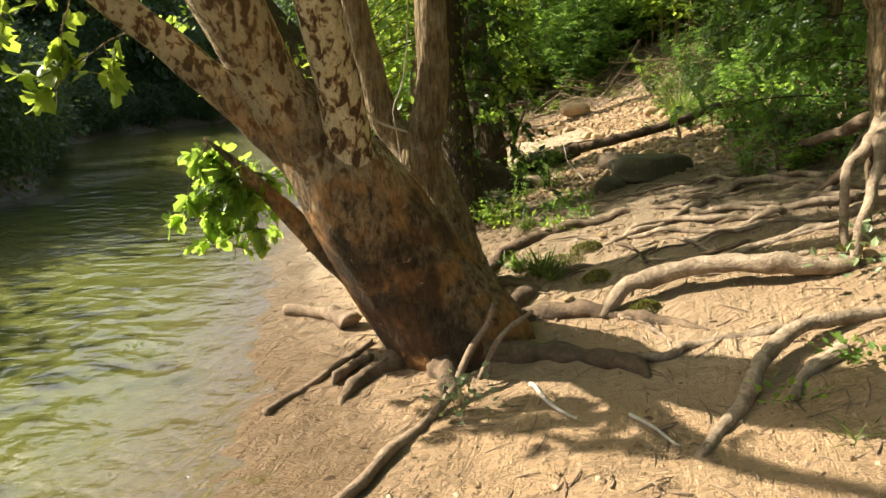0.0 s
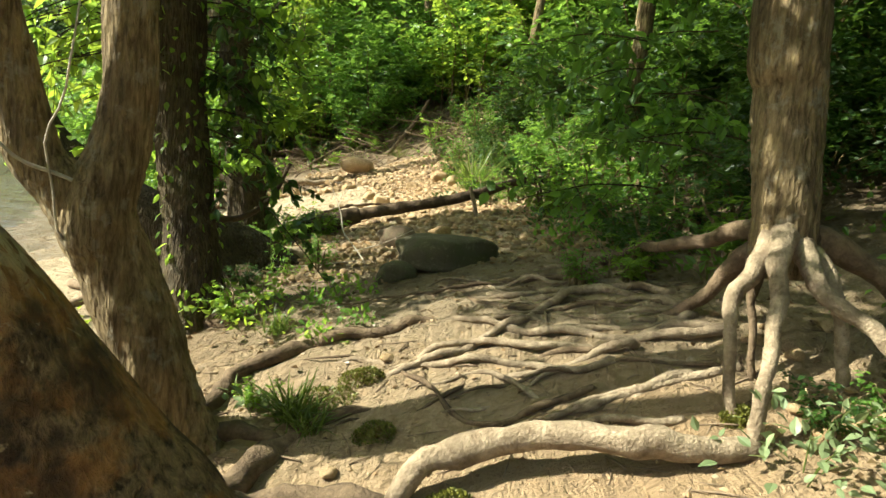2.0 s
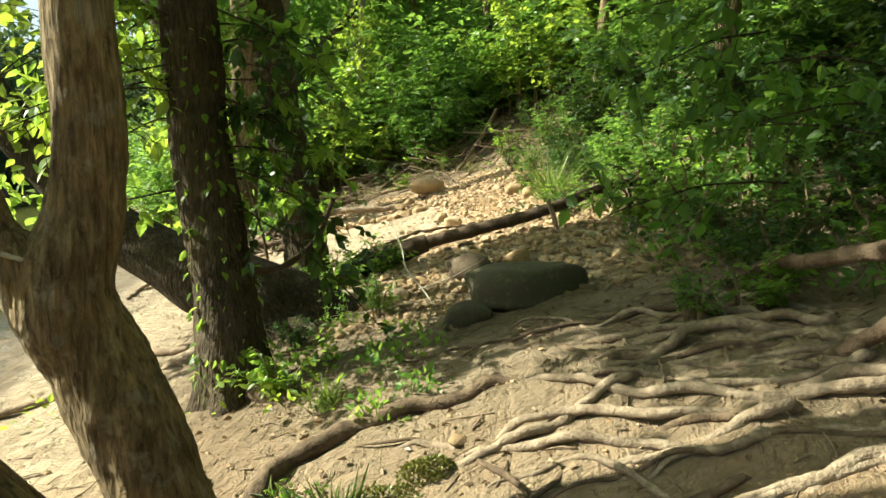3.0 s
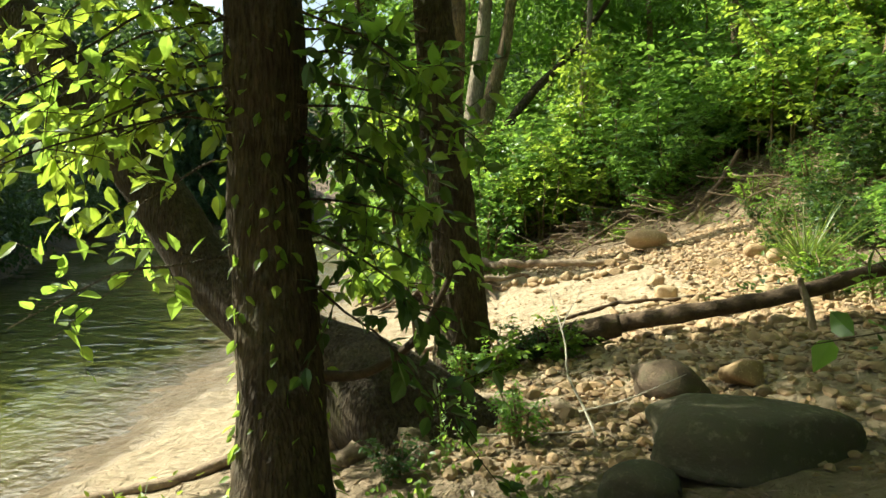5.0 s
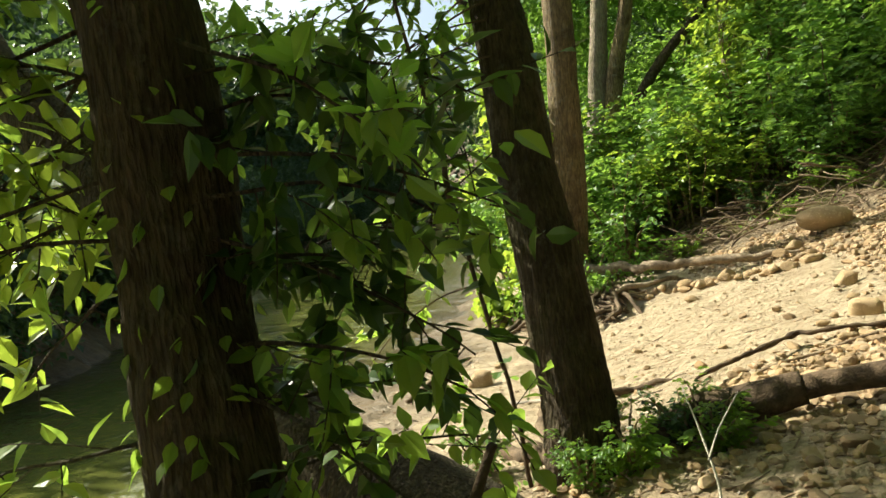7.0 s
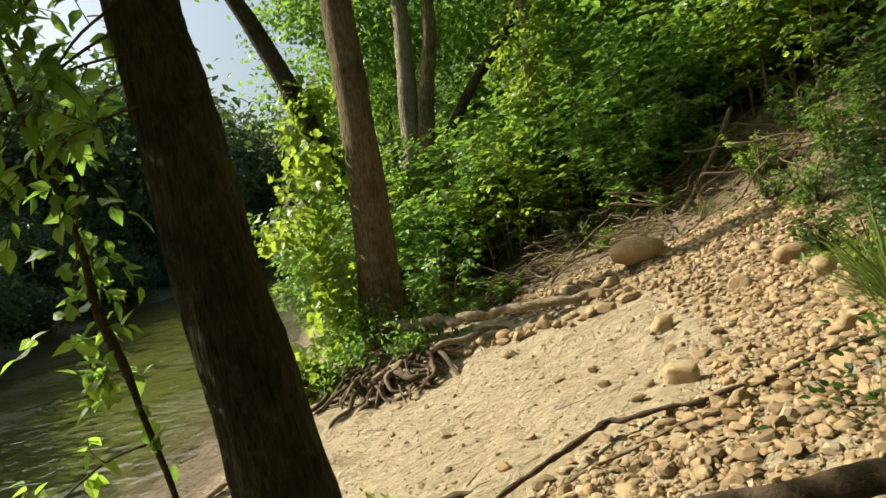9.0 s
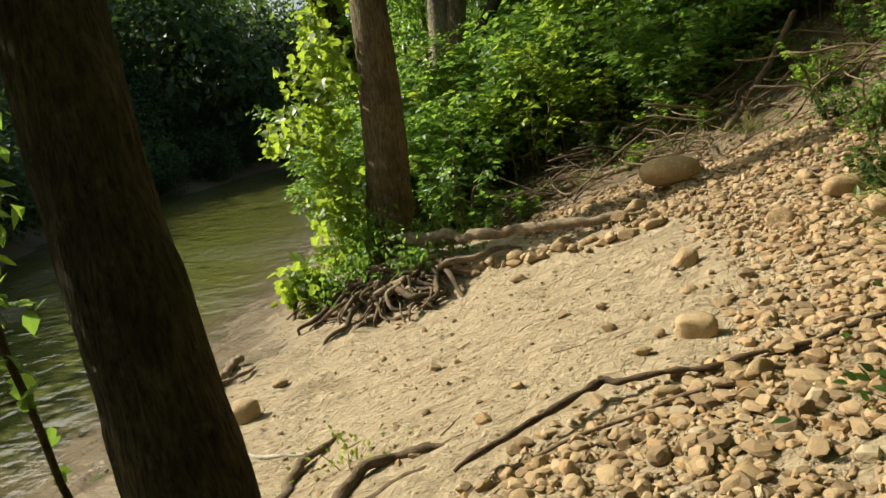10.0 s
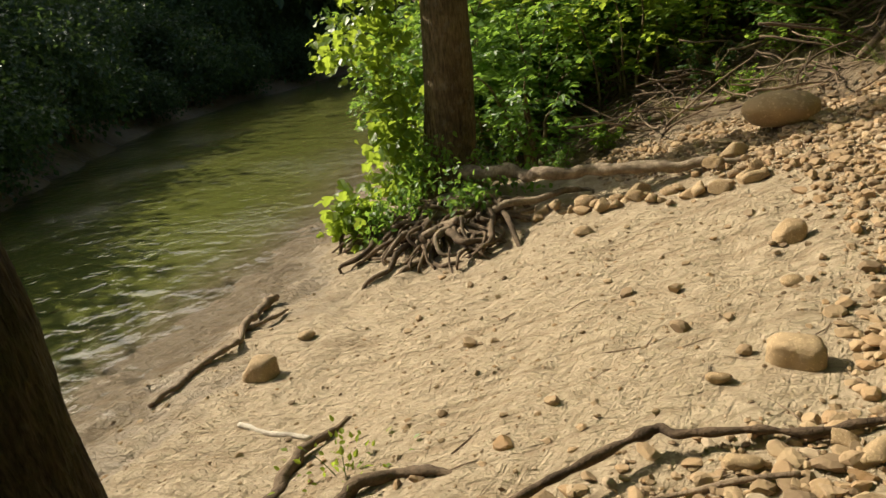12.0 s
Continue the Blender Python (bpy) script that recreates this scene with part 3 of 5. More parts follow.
def make_fork_tree():
    t = thing("fork_tree", "two-stemmed tree with furrowed grey-brown bark", "tree", on(-1.45, 5.95))
    bar("trunk", [(-1.38, 5.98, -0.6, 0.34), (-1.45, 5.95, -0.25, 0.25), (-1.5, 5.92, 0.1, 0.205), (-1.68, 5.9, 0.55, 0.2), (-1.77, 5.83, 0.86, 0.19), (-1.69, 5.88, 1.2, 0.15), (-1.65, 5.9, 1.55, 0.137), (-1.66, 5.9, 2.23, 0.134), (-1.7, 6, 4, 0.12), (-1.8, 6.2, 8, 0.06)],
        BARK_GREY, t, n=150, seg=72, lump=0.10, flare=4, ridge=0.06)
    bar("stem", [(-1.78, 5.84, 0.75, 0.15), (-1.93, 5.79, 0.98, 0.14), (-2.05, 5.75, 1.15, 0.131), (-2.16, 5.7, 1.59, 0.128), (-2.23, 5.6, 2.15, 0.118), (-2.4, 5.4, 4, 0.1), (-2.7, 5, 8, 0.05)], BARK_GREY, t, n=90, seg=52, ridge=0.06)
    for xy, r in (([(-1.4, 6.05), (-1.15, 6.6), (-0.76, 6.82), (-0.2, 6.97), (0.2, 6.92)], (0.10, 0.08, 0.05)), ([(-1.4, 5.9), (-1.0, 6.0), (-0.7, 5.95)], (0.12, 0.05)), ([(-1.5, 6.1), (-1.7, 6.6), (-2.0, 7.0)], (0.12, 0.05))):
        ground_root("root", xy, r, ROOT_DARK, t, 0.4)
    # crown above the view, lowered and thickened to shade the thicket
    crown(t, (-2.0, 6.2, 6.3), (2.6, 2.1, 1.9), 160, 45, 0.3, 0.15, LEAF, "green crown above the view, thickened for shade")
    # two boughs added out of view, only to shade the path
    crown(t, (-4.6, 8.2, 5.0), (1.3, 0.85, 0.6), 64, 38, 0.22, 0.15, LEAF, "unseen bough added over the water to shade the path")
    crown(t, (-5.0, 6.9, 5.3), (1.3, 0.85, 0.6), 60, 36, 0.22, 0.15, LEAF, "unseen bough added over the water to shade the path")
    bar("twig", [(-1.72, 5.75, 0.95, 0.012), (-2.0, 5.6, 1.1, 0.010), (-2.25, 5.5, 1.35, 0.008), (-2.5, 5.5, 1.75, 0.004)], PALEWOOD, t, "bare thin twig", n=16, seg=6, wander=0.04)
    bar("twig", [(-1.85, 5.7, 0.7, 0.006), (-1.9, 5.6, 1.2, 0.006), (-1.75, 5.55, 1.7, 0.005), (-1.7, 5.6, 2.3, 0.004)], PALEWOOD, t, "bare thin twig", n=16, seg=6, wander=0.05)


def make_ivy_tree():
    t = thing("ivy_tree", "dark tree wound with leafy vines at the water's edge", "tree", on(-1.95, 7.8))
    line = [(-1.9, 7.75, -0.55, 0.36), (-1.93, 7.78, -0.15, 0.27), (-1.96, 7.8, 0.11, 0.24), (-2.06, 7.92, 0.66, 0.215), (-2.17, 7.99, 1.3, 0.207), (-2.22, 8.02, 1.8, 0.2), (-2.23, 8.02, 2.32, 0.195), (-2.3, 8, 4, 0.15), (-2.4, 8.1, 8, 0.07)]
    bar("trunk", line, BARK_DARK, t, n=150, seg=72, lump=0.10, flare=4, ridge=0.06)
    c = spline(line, 400)
    c = c[(c[:, 2] > -0.1) & (c[:, 2] < 3.2)]
    pick = c[rng.integers(0, len(c), 330)]
    a = rng.uniform(0, 2 * math.pi, 330)
    out = np.stack([np.cos(a), np.sin(a), np.zeros(330)], 1)
    s = Shape()
    leaves(s, pick[:, :3] + out * (pick[:, 3:] * 1.04), out * 0.6 + rng.normal(0, 0.4, out.shape) + [0, 0, -0.7], rng.uniform(0.04, 0.085, 330), "oval")
    part("ivy", s.mesh("ivy", LEAF, False), t, "clinging vine leaves")
    left, right = (-0.87, -0.45, 0.0), (0.62, 0.62, 0.0)
    for k in range(17):
        z = 1.62 + 0.085 * k if k else 1.2
        w = (left[0] + rng.uniform(-0.3, 0.5), left[1] + rng.uniform(-0.35, 0.5), rng.uniform(-0.2, 0.45))
        spray(t, (-2.2, 7.9, z), w, rng.uniform(0.8, 1.45), 0.115, LEAF_SUN if k % 3 else LEAF, BARK_DARK, "oval", 7, 0.34, 6)
    for k in range(13):
        z = 1.0 + 0.12 * k
        w = (right[0] + rng.uniform(-0.5, 0.3), right[1] + rng.uniform(-0.6, 0.3), rng.uniform(-0.3, 0.35))
        # most leaves on this side take the shade-darkened colour
        spray(t, (-2.05, 8.0, z), w, rng.uniform(0.6, 1.1), 0.11, LEAF if k % 4 == 0 else LEAF_DARK_SHADED, BARK_DARK, "oval", 9, 0.35, 8)
    bar("branch_stub", [(-1.95, 7.95, 0.62, 0.03), (-1.7, 8.15, 0.62, 0.025), (-1.5, 8.35, 0.8, 0.022), (-1.38, 8.45, 1.1, 0.015)], LOGWOOD, t, "dark bare branch", n=16, seg=8)
    # unseen crown, dense and low so that it shades the thicket
    crown(t, (-2.3, 8.3, 6.3), (2.6, 2.2, 1.9), 160, 45, 0.3, 0.15, LEAF, "green crown")
    # added bough, out of view, blocks sun from the path
    crown(t, (-5.0, 9.7, 5.2), (1.5, 0.9, 0.6), 56, 36, 0.22, 0.15, LEAF, "unseen bough added over the water to shade the path")
    ground_root("root", [(-1.8, 7.7), (-1.5, 7.4), (-1.2, 7.3)], (0.14, 0.04), ROOT_DARK, t)


def make_leaning_tree():
    t = thing("leaning_tree", "thick dark tree leaning low over the river", "tree", on(-2.1, 9.3))
    bar("trunk", [(-1.75, 9.3, -0.45, 0.46), (-2.1, 9.3, -0.1, 0.44), (-2.45, 9.3, 0.15, 0.38), (-3.08, 9.3, 0.43, 0.29), (-3.8, 9.3, 0.85, 0.24), (-4.59, 9.2, 1.79, 0.215), (-5.26, 9.1, 2.55, 0.21), (-5.9, 9.0, 3.2, 0.2), (-7.2, 9, 4.6, 0.15), (-8.4, 9, 6.4, 0.07)],
        BARK_DARK, t, n=60, seg=26, lump=0.2, flare=4)
    for k in range(14):
        u = 0.3 + 0.7 * k / 13
        spray(t, (-3.6 - 2.6 * u, 9.2 - 0.2 * u, 0.85 + 2.6 * u), (rng.uniform(-0.8, 0.6), rng.uniform(-0.8, 0.6), rng.uniform(-0.5, 0.3)), rng.uniform(0.8, 1.3), 0.12, LEAF_SUN if k % 3 else LEAF, BARK_DARK, "oval", 7, 0.4, 7)
    for xy in ([(-2.2, 9.1), (-2.3, 8.75), (-2.5, 8.5)], [(-1.9, 9.0), (-1.75, 8.8), (-1.7, 8.5)], [(-1.7, 9.4), (-1.2, 9.6), (-0.9, 9.5)], [(-2.5, 9.1), (-2.8, 8.9), (-3.2, 8.9)]):
        ground_root("root", xy, (0.18, 0.05), ROOT, t)
    # bough added above the view to keep sun off the path
    crown(t, (-6.2, 10.5, 5.3), (1.9, 0.6, 0.8), 40, 36, 0.22, 0.15, LEAF, "unseen bough added to shade the path's far end")
    crown(t, (-7.6, 9.0, 6.2), (1.8, 2.0, 1.4), 40, 40, 0.3, 0.14, LEAF, "green crown over the water")


def make_bank_tree():
    t = thing("bank_tree", "dark straight tree with a climbing vine above the sand", "tree", on(-2.45, 10.95))
    bar("trunk", [(-2.38, 10.91, -0.6, 0.42), (-2.40, 10.91, -0.15, 0.29), (-2.41, 10.92, 0.15, 0.255), (-2.45, 10.93, 0.6, 0.238), (-2.62, 10.97, 1.8, 0.21), (-2.75, 11.03, 2.8, 0.19), (-2.83, 11.07, 3.5, 0.175), (-3.0, 11.2, 6, 0.13), (-3.2, 11.4, 10, 0.06)],
        BARK_DARK, t, n=150, seg=72, lump=0.09, flare=4, ridge=0.06)
    vine(t, [(-2.75, 10.75, -0.3, 0.018), (-2.82, 10.72, 0.5, 0.016), (-3.00, 10.68, 1.3, 0.016), (-3.08, 10.68, 1.75, 0.027), (-3.15, 10.66, 2.3, 0.015), (-3.32, 10.60, 3.2, 0.013), (-3.40, 10.65, 4.2, 0.010)], 0.10, LEAF_BUSH, 50)
    for k in range(6):
        z = 1.2 + 0.32 * k
        spray(t, (-3.02, 10.68, z), (-0.8 + rng.uniform(-0.3, 0.3), rng.uniform(-0.4, 0.5), rng.uniform(-0.4, 0.3)), rng.uniform(0.5, 0.95), 0.11, LEAF_BUSH if k % 2 else LEAF, LOGWOOD, "oval", 5, 0.45, 6)
    for k in range(15):
        spray(t, (-2.75, 10.85, 2.75 + 0.12 * k), (-0.8 + rng.uniform(-0.4, 0.5), rng.uniform(-0.6, 0.6), rng.uniform(-0.3, 0.2)), rng.uniform(0.9, 1.5), 0.12, LEAF_BUSH if k % 3 else LEAF, LOGWOOD, "oval", 7, 0.45, 7)
    for xy, r in (([(-2.6, 11.2), (-3.3, 11.9), (-3.85, 12.8), (-3.83, 13.4)], (0.14, 0.08, 0.06)), ([(-2.5, 11.3), (-2.95, 12.2), (-2.9, 12.75), (-2.39, 12.78)], (0.12, 0.07, 0.045)),
                  ([(-2.4, 11.3), (-2.75, 12.2), (-2.43, 12.6)], (0.10, 0.05)), ([(-2.6, 11.1), (-3.6, 11.6), (-4.4, 11.9)], (0.15, 0.06))):
        ground_root("root", xy, r, ROOT_DARK, t, 0.5)
    # unseen crown, made denser to shade the right-hand thicket
    crown(t, (-3.33, 11.47, 7.4), (2.2, 2.3, 1.6), 110, 45, 0.3, 0.15, LEAF, "green crown")


def make_beach_tree():
    t = thing("beach_tree", "brown tree on a mound of tangled roots by the water", "tree", on(-6.2, 18.2))
    bar("trunk", [(-6.35, 18.2, -0.5, 0.52), (-6.3, 18.2, 0.0, 0.42), (-6.25, 18.2, 0.4, 0.37), (-6.1, 18.2, 1.75, 0.32), (-6.0, 18.2, 3.5, 0.27), (-5.95, 18.2, 5.2, 0.245), (-5.95, 18.2, 11, 0.1)], BARK_BROWN_SHADED, t, "brown bark, toned down for its shaded side", n=50, seg=26, lump=0.09, flare=4)
    root = [(-5.7, 17.75, 0.2, 0.108), (-5.1, 17.7, 0.26, 0.085), (-4.65, 17.6, 0.24, 0.075), (-4.41, 17.5, 0.30, 0.07), (-4.0, 17.6, 0.30, 0.066), (-3.5, 17.65, 0.33, 0.066), (-2.9, 17.7, 0.36, 0.058), (-2.3, 17.9, 0.42, 0.043), (-1.9, 17.95, 0.5, 0.022)]
    bar("root", root, ROOT, t, "long pale root across the rubble", n=60, seg=12, lump=0.4, wander=0.06)
    for k in range(60):
        a = rng.uniform(-3.0, 0.1)
        p = np.array([-5.75 + 0.75 * math.cos(a), 17.15 + 0.45 * math.sin(a)]) + rng.normal(0, 0.12, 2)
        q = p + np.array([math.cos(a + rng.normal(0, 1.2)), math.sin(a + rng.normal(0, 1.2))]) * rng.uniform(0.35, 0.85)
        m = (p + q) / 2 + rng.normal(0, 0.15, 2)
        r = rng.uniform(0.015, 0.045)
        pts = [(*on(*p, rng.uniform(0.05, 0.22)), r * 1.3), (*on(*m, rng.uniform(0.05, 0.22)), r), (*on(*q, rng.uniform(-0.02, 0.08)), r * 0.7), (*on(*(q + rng.normal(0, 0.15, 2)), -0.05), r * 0.4)]
        bar("root", pts, ROOT_DARK if k % 4 else ROOT, t, n=18, seg=7, lump=0.4, wander=0.10)
    s = Shape()
    for c, r in (((-6.75, 17.6, 0.35), (0.35, 0.45, 0.45)), ((-6.85, 17.8, 1.1), (0.3, 0.4, 0.55)), ((-7.25, 17.7, 1.9), (0.75, 0.5, 0.4)), ((-6.9, 18.0, 2.9), (0.5, 0.4, 0.7)), ((-6.9, 16.9, -0.2), (0.5, 0.3, 0.25))):
        clumped(s, np.array(c), np.array(r), 15, 16, 0.14, 0.15, "lobed")
    part("climber", s.mesh("climber", LEAF_SUN, False), t, "sunlit yellow-green climbing leaves")
    s = Shape()
    for c, r in (((-5.6, 17.0, 0.12), (0.7, 0.4, 0.26)), ((-5.2, 17.9, 0.25), (0.6, 0.4, 0.25)), ((-6.2, 16.8, 0.0), (0.45, 0.35, 0.28)), ((-6.2, 17.6, 0.35), (0.5, 0.3, 0.3))):
        clumped(s, np.array(c), np.array(r), 18, 18, 0.11, 0.085, "oval")
    part("ground_ivy", s.mesh("ground_ivy", LEAF_BUSH, False), t, "dark green ivy over the root mound")
    crown(t, (-6.0, 17.6, 9.0), (2.6, 2.6, 2.0), 70, 45, 0.35, 0.16, LEAF, "green crown")


def make_far_trees():
    t = thing("slanting_tree", "slim slanting tree with climbing leaves", "tree", on(-9.3, 23.3))
    bar("trunk", [(-9.2, 23.4, -0.6, 0.34), (-9.3, 23.3, 0.2, 0.3), (-9.5, 23, 2.07, 0.26), (-9.76, 22.5, 4.06, 0.25), (-10.34, 22, 6.41, 0.22), (-11.5, 21, 10, 0.1)], BARK_DARK, t, n=30, seg=14)
    crown(t, (-9.7, 22.4, 3.6), (0.6, 0.6, 2.0), 26, 30, 0.2, 0.2, LEAF_SUN, "sunlit climbing leaves", "lobed")
    # bough added to cast shade on the slope behind the boulder
    crown(t, (-9.4, 20.9, 8.3), (2.0, 1.0, 1.0), 60, 40, 0.25, 0.17, LEAF, "bough added to shade the bank's upper slope")
    t = thing("three_stem_tree", "pale three-stemmed tree in the thicket", "tree", on(-8.4, 24.5))
    bar("trunk", [(-8.45, 24.5, -0.3, 0.5), (-8.4, 24.5, 0.8, 0.42), (-8.35, 24.5, 2.56, 0.33), (-8.18, 24.5, 4.25, 0.26), (-7.9, 24.5, 6.7, 0.2), (-7.6, 24.5, 11, 0.1)], BARK_PALE, t, n=34, seg=16)
    bar("stem", [(-8.2, 24.5, 2.0, 0.26), (-7.63, 24.5, 4.54, 0.21), (-7.16, 24.5, 6.47, 0.17), (-6.8, 24.5, 11, 0.08)], BARK_GREY, t, n=26, seg=14)
    bar("stem", [(-8.1, 24.5, 2.2, 0.2), (-6.6, 24.5, 4.28, 0.13), (-5.3, 24.5, 5.53, 0.1), (-4, 24.4, 7.2, 0.05)], BARK_DARK, t, n=24, seg=12)
    crown(t, (-8, 25, 9.5), (3.0, 3.0, 2.5), 80, 45, 0.4, 0.2, LEAF_BUSH, "green crown")
    t = thing("thin_tree", "thin crooked pale tree hung with leaves", "tree", on(-4.72, 23.9))
    bar("trunk", [(-4.75, 23.9, 0.3, 0.13), (-4.7, 23.9, 1.04, 0.105), (-4.64, 23.9, 2.89, 0.10), (-4.77, 23.9, 4.18, 0.10), (-4.66, 23.9, 5.64, 0.085), (-4.6, 23.9, 9, 0.05)], BARK_PALE, t, n=40, seg=10, wander=0.06)
    crown(t, (-4.7, 23.8, 4.8), (0.6, 0.5, 2.0), 26, 30, 0.2, 0.16, LEAF_SUN, "hanging sunlit leaves")
    crown(t, (-4.5, 24, 8.5), (1.6, 1.6, 1.6), 40, 40, 0.35, 0.2, LEAF_BUSH, "green crown")


def make_stilt_tree():
    t = thing("stilt_root_tree", "grey-brown tree standing on tall washed-out roots", "tree", on(1.9, 6.1))
    bar("trunk", [(1.92, 6.1, 0.84, 0.16), (1.9, 6.1, 0.98, 0.18), (1.88, 6.1, 1.16, 0.17), (1.86, 6.15, 1.5, 0.178), (1.83, 6.2, 1.9, 0.187), (1.79, 6.2, 2.15, 0.195), (1.75, 6.3, 4, 0.17), (1.7, 6.4, 9, 0.07)], BARK_GREY, t, n=130, seg=72, lump=0.10, ridge=0.07)
    for pts, mat in (([(1.78, 5.98, 1.05, 0.070), (1.66, 5.92, 0.86, 0.053), (1.54, 5.82, 0.73, 0.043), (1.50, 5.66, 0.5, 0.031), (1.53, 5.56, 0.1, 0.028)], ROOT),
                     ([(1.83, 5.98, 1.08, 0.078), (1.73, 5.76, 0.92, 0.051), (1.64, 5.52, 0.62, 0.039), (1.55, 5.36, 0.35, 0.035), (1.5, 5.3, -0.05, 0.043)], ROOT),
                     ([(1.94, 5.98, 1.04, 0.078), (1.92, 5.8, 0.90, 0.051), (2.0, 5.6, 0.77, 0.043), (2.25, 5.4, 0.52, 0.039), (2.5, 5.2, 0.15, 0.039)], ROOT),
                     ([(1.80, 6.2, 1.1, 0.062), (1.6, 6.6, 0.93, 0.043), (1.45, 7.3, 0.78, 0.039), (1.3, 8.2, 0.45, 0.031)], ROOT_DARK),
                     ([(1.82, 6.15, 1.0, 0.078), (1.7, 6.35, 0.76, 0.051), (1.55, 6.6, 0.48, 0.039), (1.15, 6.9, 0.22, 0.031)], ROOT_DARK),
                     ([(2.05, 6.1, 1.05, 0.086), (2.4, 6.05, 0.9, 0.062), (2.75, 5.9, 0.55, 0.047), (3.0, 5.8, 0.3, 0.047)], ROOT_DARK),
                     ([(2.0, 5.98, 1.0, 0.062), (2.08, 5.8, 0.75, 0.039), (2.1, 5.65, 0.3, 0.031)], ROOT),
                     ([(1.75, 6.05, 0.95, 0.047), (1.7, 5.95, 0.7, 0.023), (1.72, 5.85, 0.3, 0.020)], ROOT_DARK),
                     ([(1.55, 5.30, 0.12, 0.06), (1.3, 5.3, 0.12, 0.06), (1.02, 5.32, 0.12, 0.074), (0.6, 5.42, 0.04, 0.066), (0.21, 5.44, -0.05, 0.074), (0.0, 5.40, -0.14, 0.06), (-0.13, 5.28, -0.36, 0.05)], ROOT)):
        bar("root", pts, mat, t, n=36, seg=14, lump=0.28, freq=4, wander=0.03)
    for xy, r in (([(1.83, 6.39), (1.32, 6.41), (0.78, 6.37), (0.24, 6.52), (-0.3, 6.4)], (0.07, 0.03)), ([(1.75, 6.3), (1.2, 6.36), (0.54, 6.62), (0.22, 6.88), (-0.25, 7.1)], (0.06, 0.03)),
                  ([(1.62, 6.69), (1.15, 7.10), (0.69, 6.84), (0.22, 6.49), (-0.08, 6.40), (-0.49, 6.3)], (0.06, 0.035)), ([(1.7, 5.95), (1.35, 5.93), (1.05, 5.90), (0.7, 5.80), (0.5, 5.82)], (0.06, 0.025)),
                  ([(1.6, 6.9), (1.0, 7.3), (0.5, 7.25), (0.1, 7.4)], (0.05, 0.03)), ([(1.5, 6.1), (0.9, 6.12), (0.4, 6.2), (-0.1, 6.05)], (0.045, 0.02)),
                  ([(1.4, 6.55), (0.95, 6.75), (0.65, 7.05), (0.6, 7.4)], (0.04, 0.02)), ([(1.2, 6.25), (0.8, 6.22), (0.3, 6.33), (-0.35, 6.55), (-0.7, 6.6)], (0.05, 0.03)),
                  ([(1.9, 6.6), (1.5, 7.4), (1.1, 7.9), (0.5, 8.0)], (0.05, 0.025)), ([(1.7, 6.8), (1.35, 7.25), (0.85, 7.55), (0.3, 7.6)], (0.05, 0.02)), ([(1.3, 5.6), (0.9, 5.68), (0.55, 5.72), (0.35, 5.95)], (0.04, 0.015))):
        ground_root("root", xy, r, ROOT, t, 0.12)
    for k in range(16):
        x0, y0 = rng.uniform(0.9, 1.9), rng.uniform(5.9, 7.8)
        x1, y1 = x0 - rng.uniform(0.7, 2.0), y0 + rng.normal(0.1, 0.25)
        ground_root("root", [(x0, y0), ((2 * x0 + x1) / 3, y0 + rng.normal(0, 0.1)), ((x0 + 2 * x1) / 3, y1 + rng.normal(0, 0.1)), (x1, y1)], (rng.uniform(0.025, 0.055), 0.012), ROOT if k % 2 else ROOT_DARK, t, -0.15)
    for k in range(11):
        spray(t, (1.8 + rng.uniform(-0.2, 0.3), 7.6 + rng.uniform(-0.4, 0.8), 1.2 + 0.14 * k), (-0.8 + rng.uniform(-0.2, 0.5), rng.uniform(-0.5, 0.4), rng.uniform(-0.1, 0.3)), rng.uniform(0.7, 1.2), 0.12, LEAF_BUSH, BARK_DARK, "oval", 6, 0.25, 8)
    # unseen crown, thickened to block sky above the path
    crown(t, (1.8, 6.6, 7.0), (2.8, 3.0, 1.6), 150, 45, 0.3, 0.13, LEAF, "green crown")


make_sycamore()
make_fork_tree()
make_ivy_tree()
make_leaning_tree()
make_bank_tree()
make_beach_tree()
make_far_trees()
make_stilt_tree()


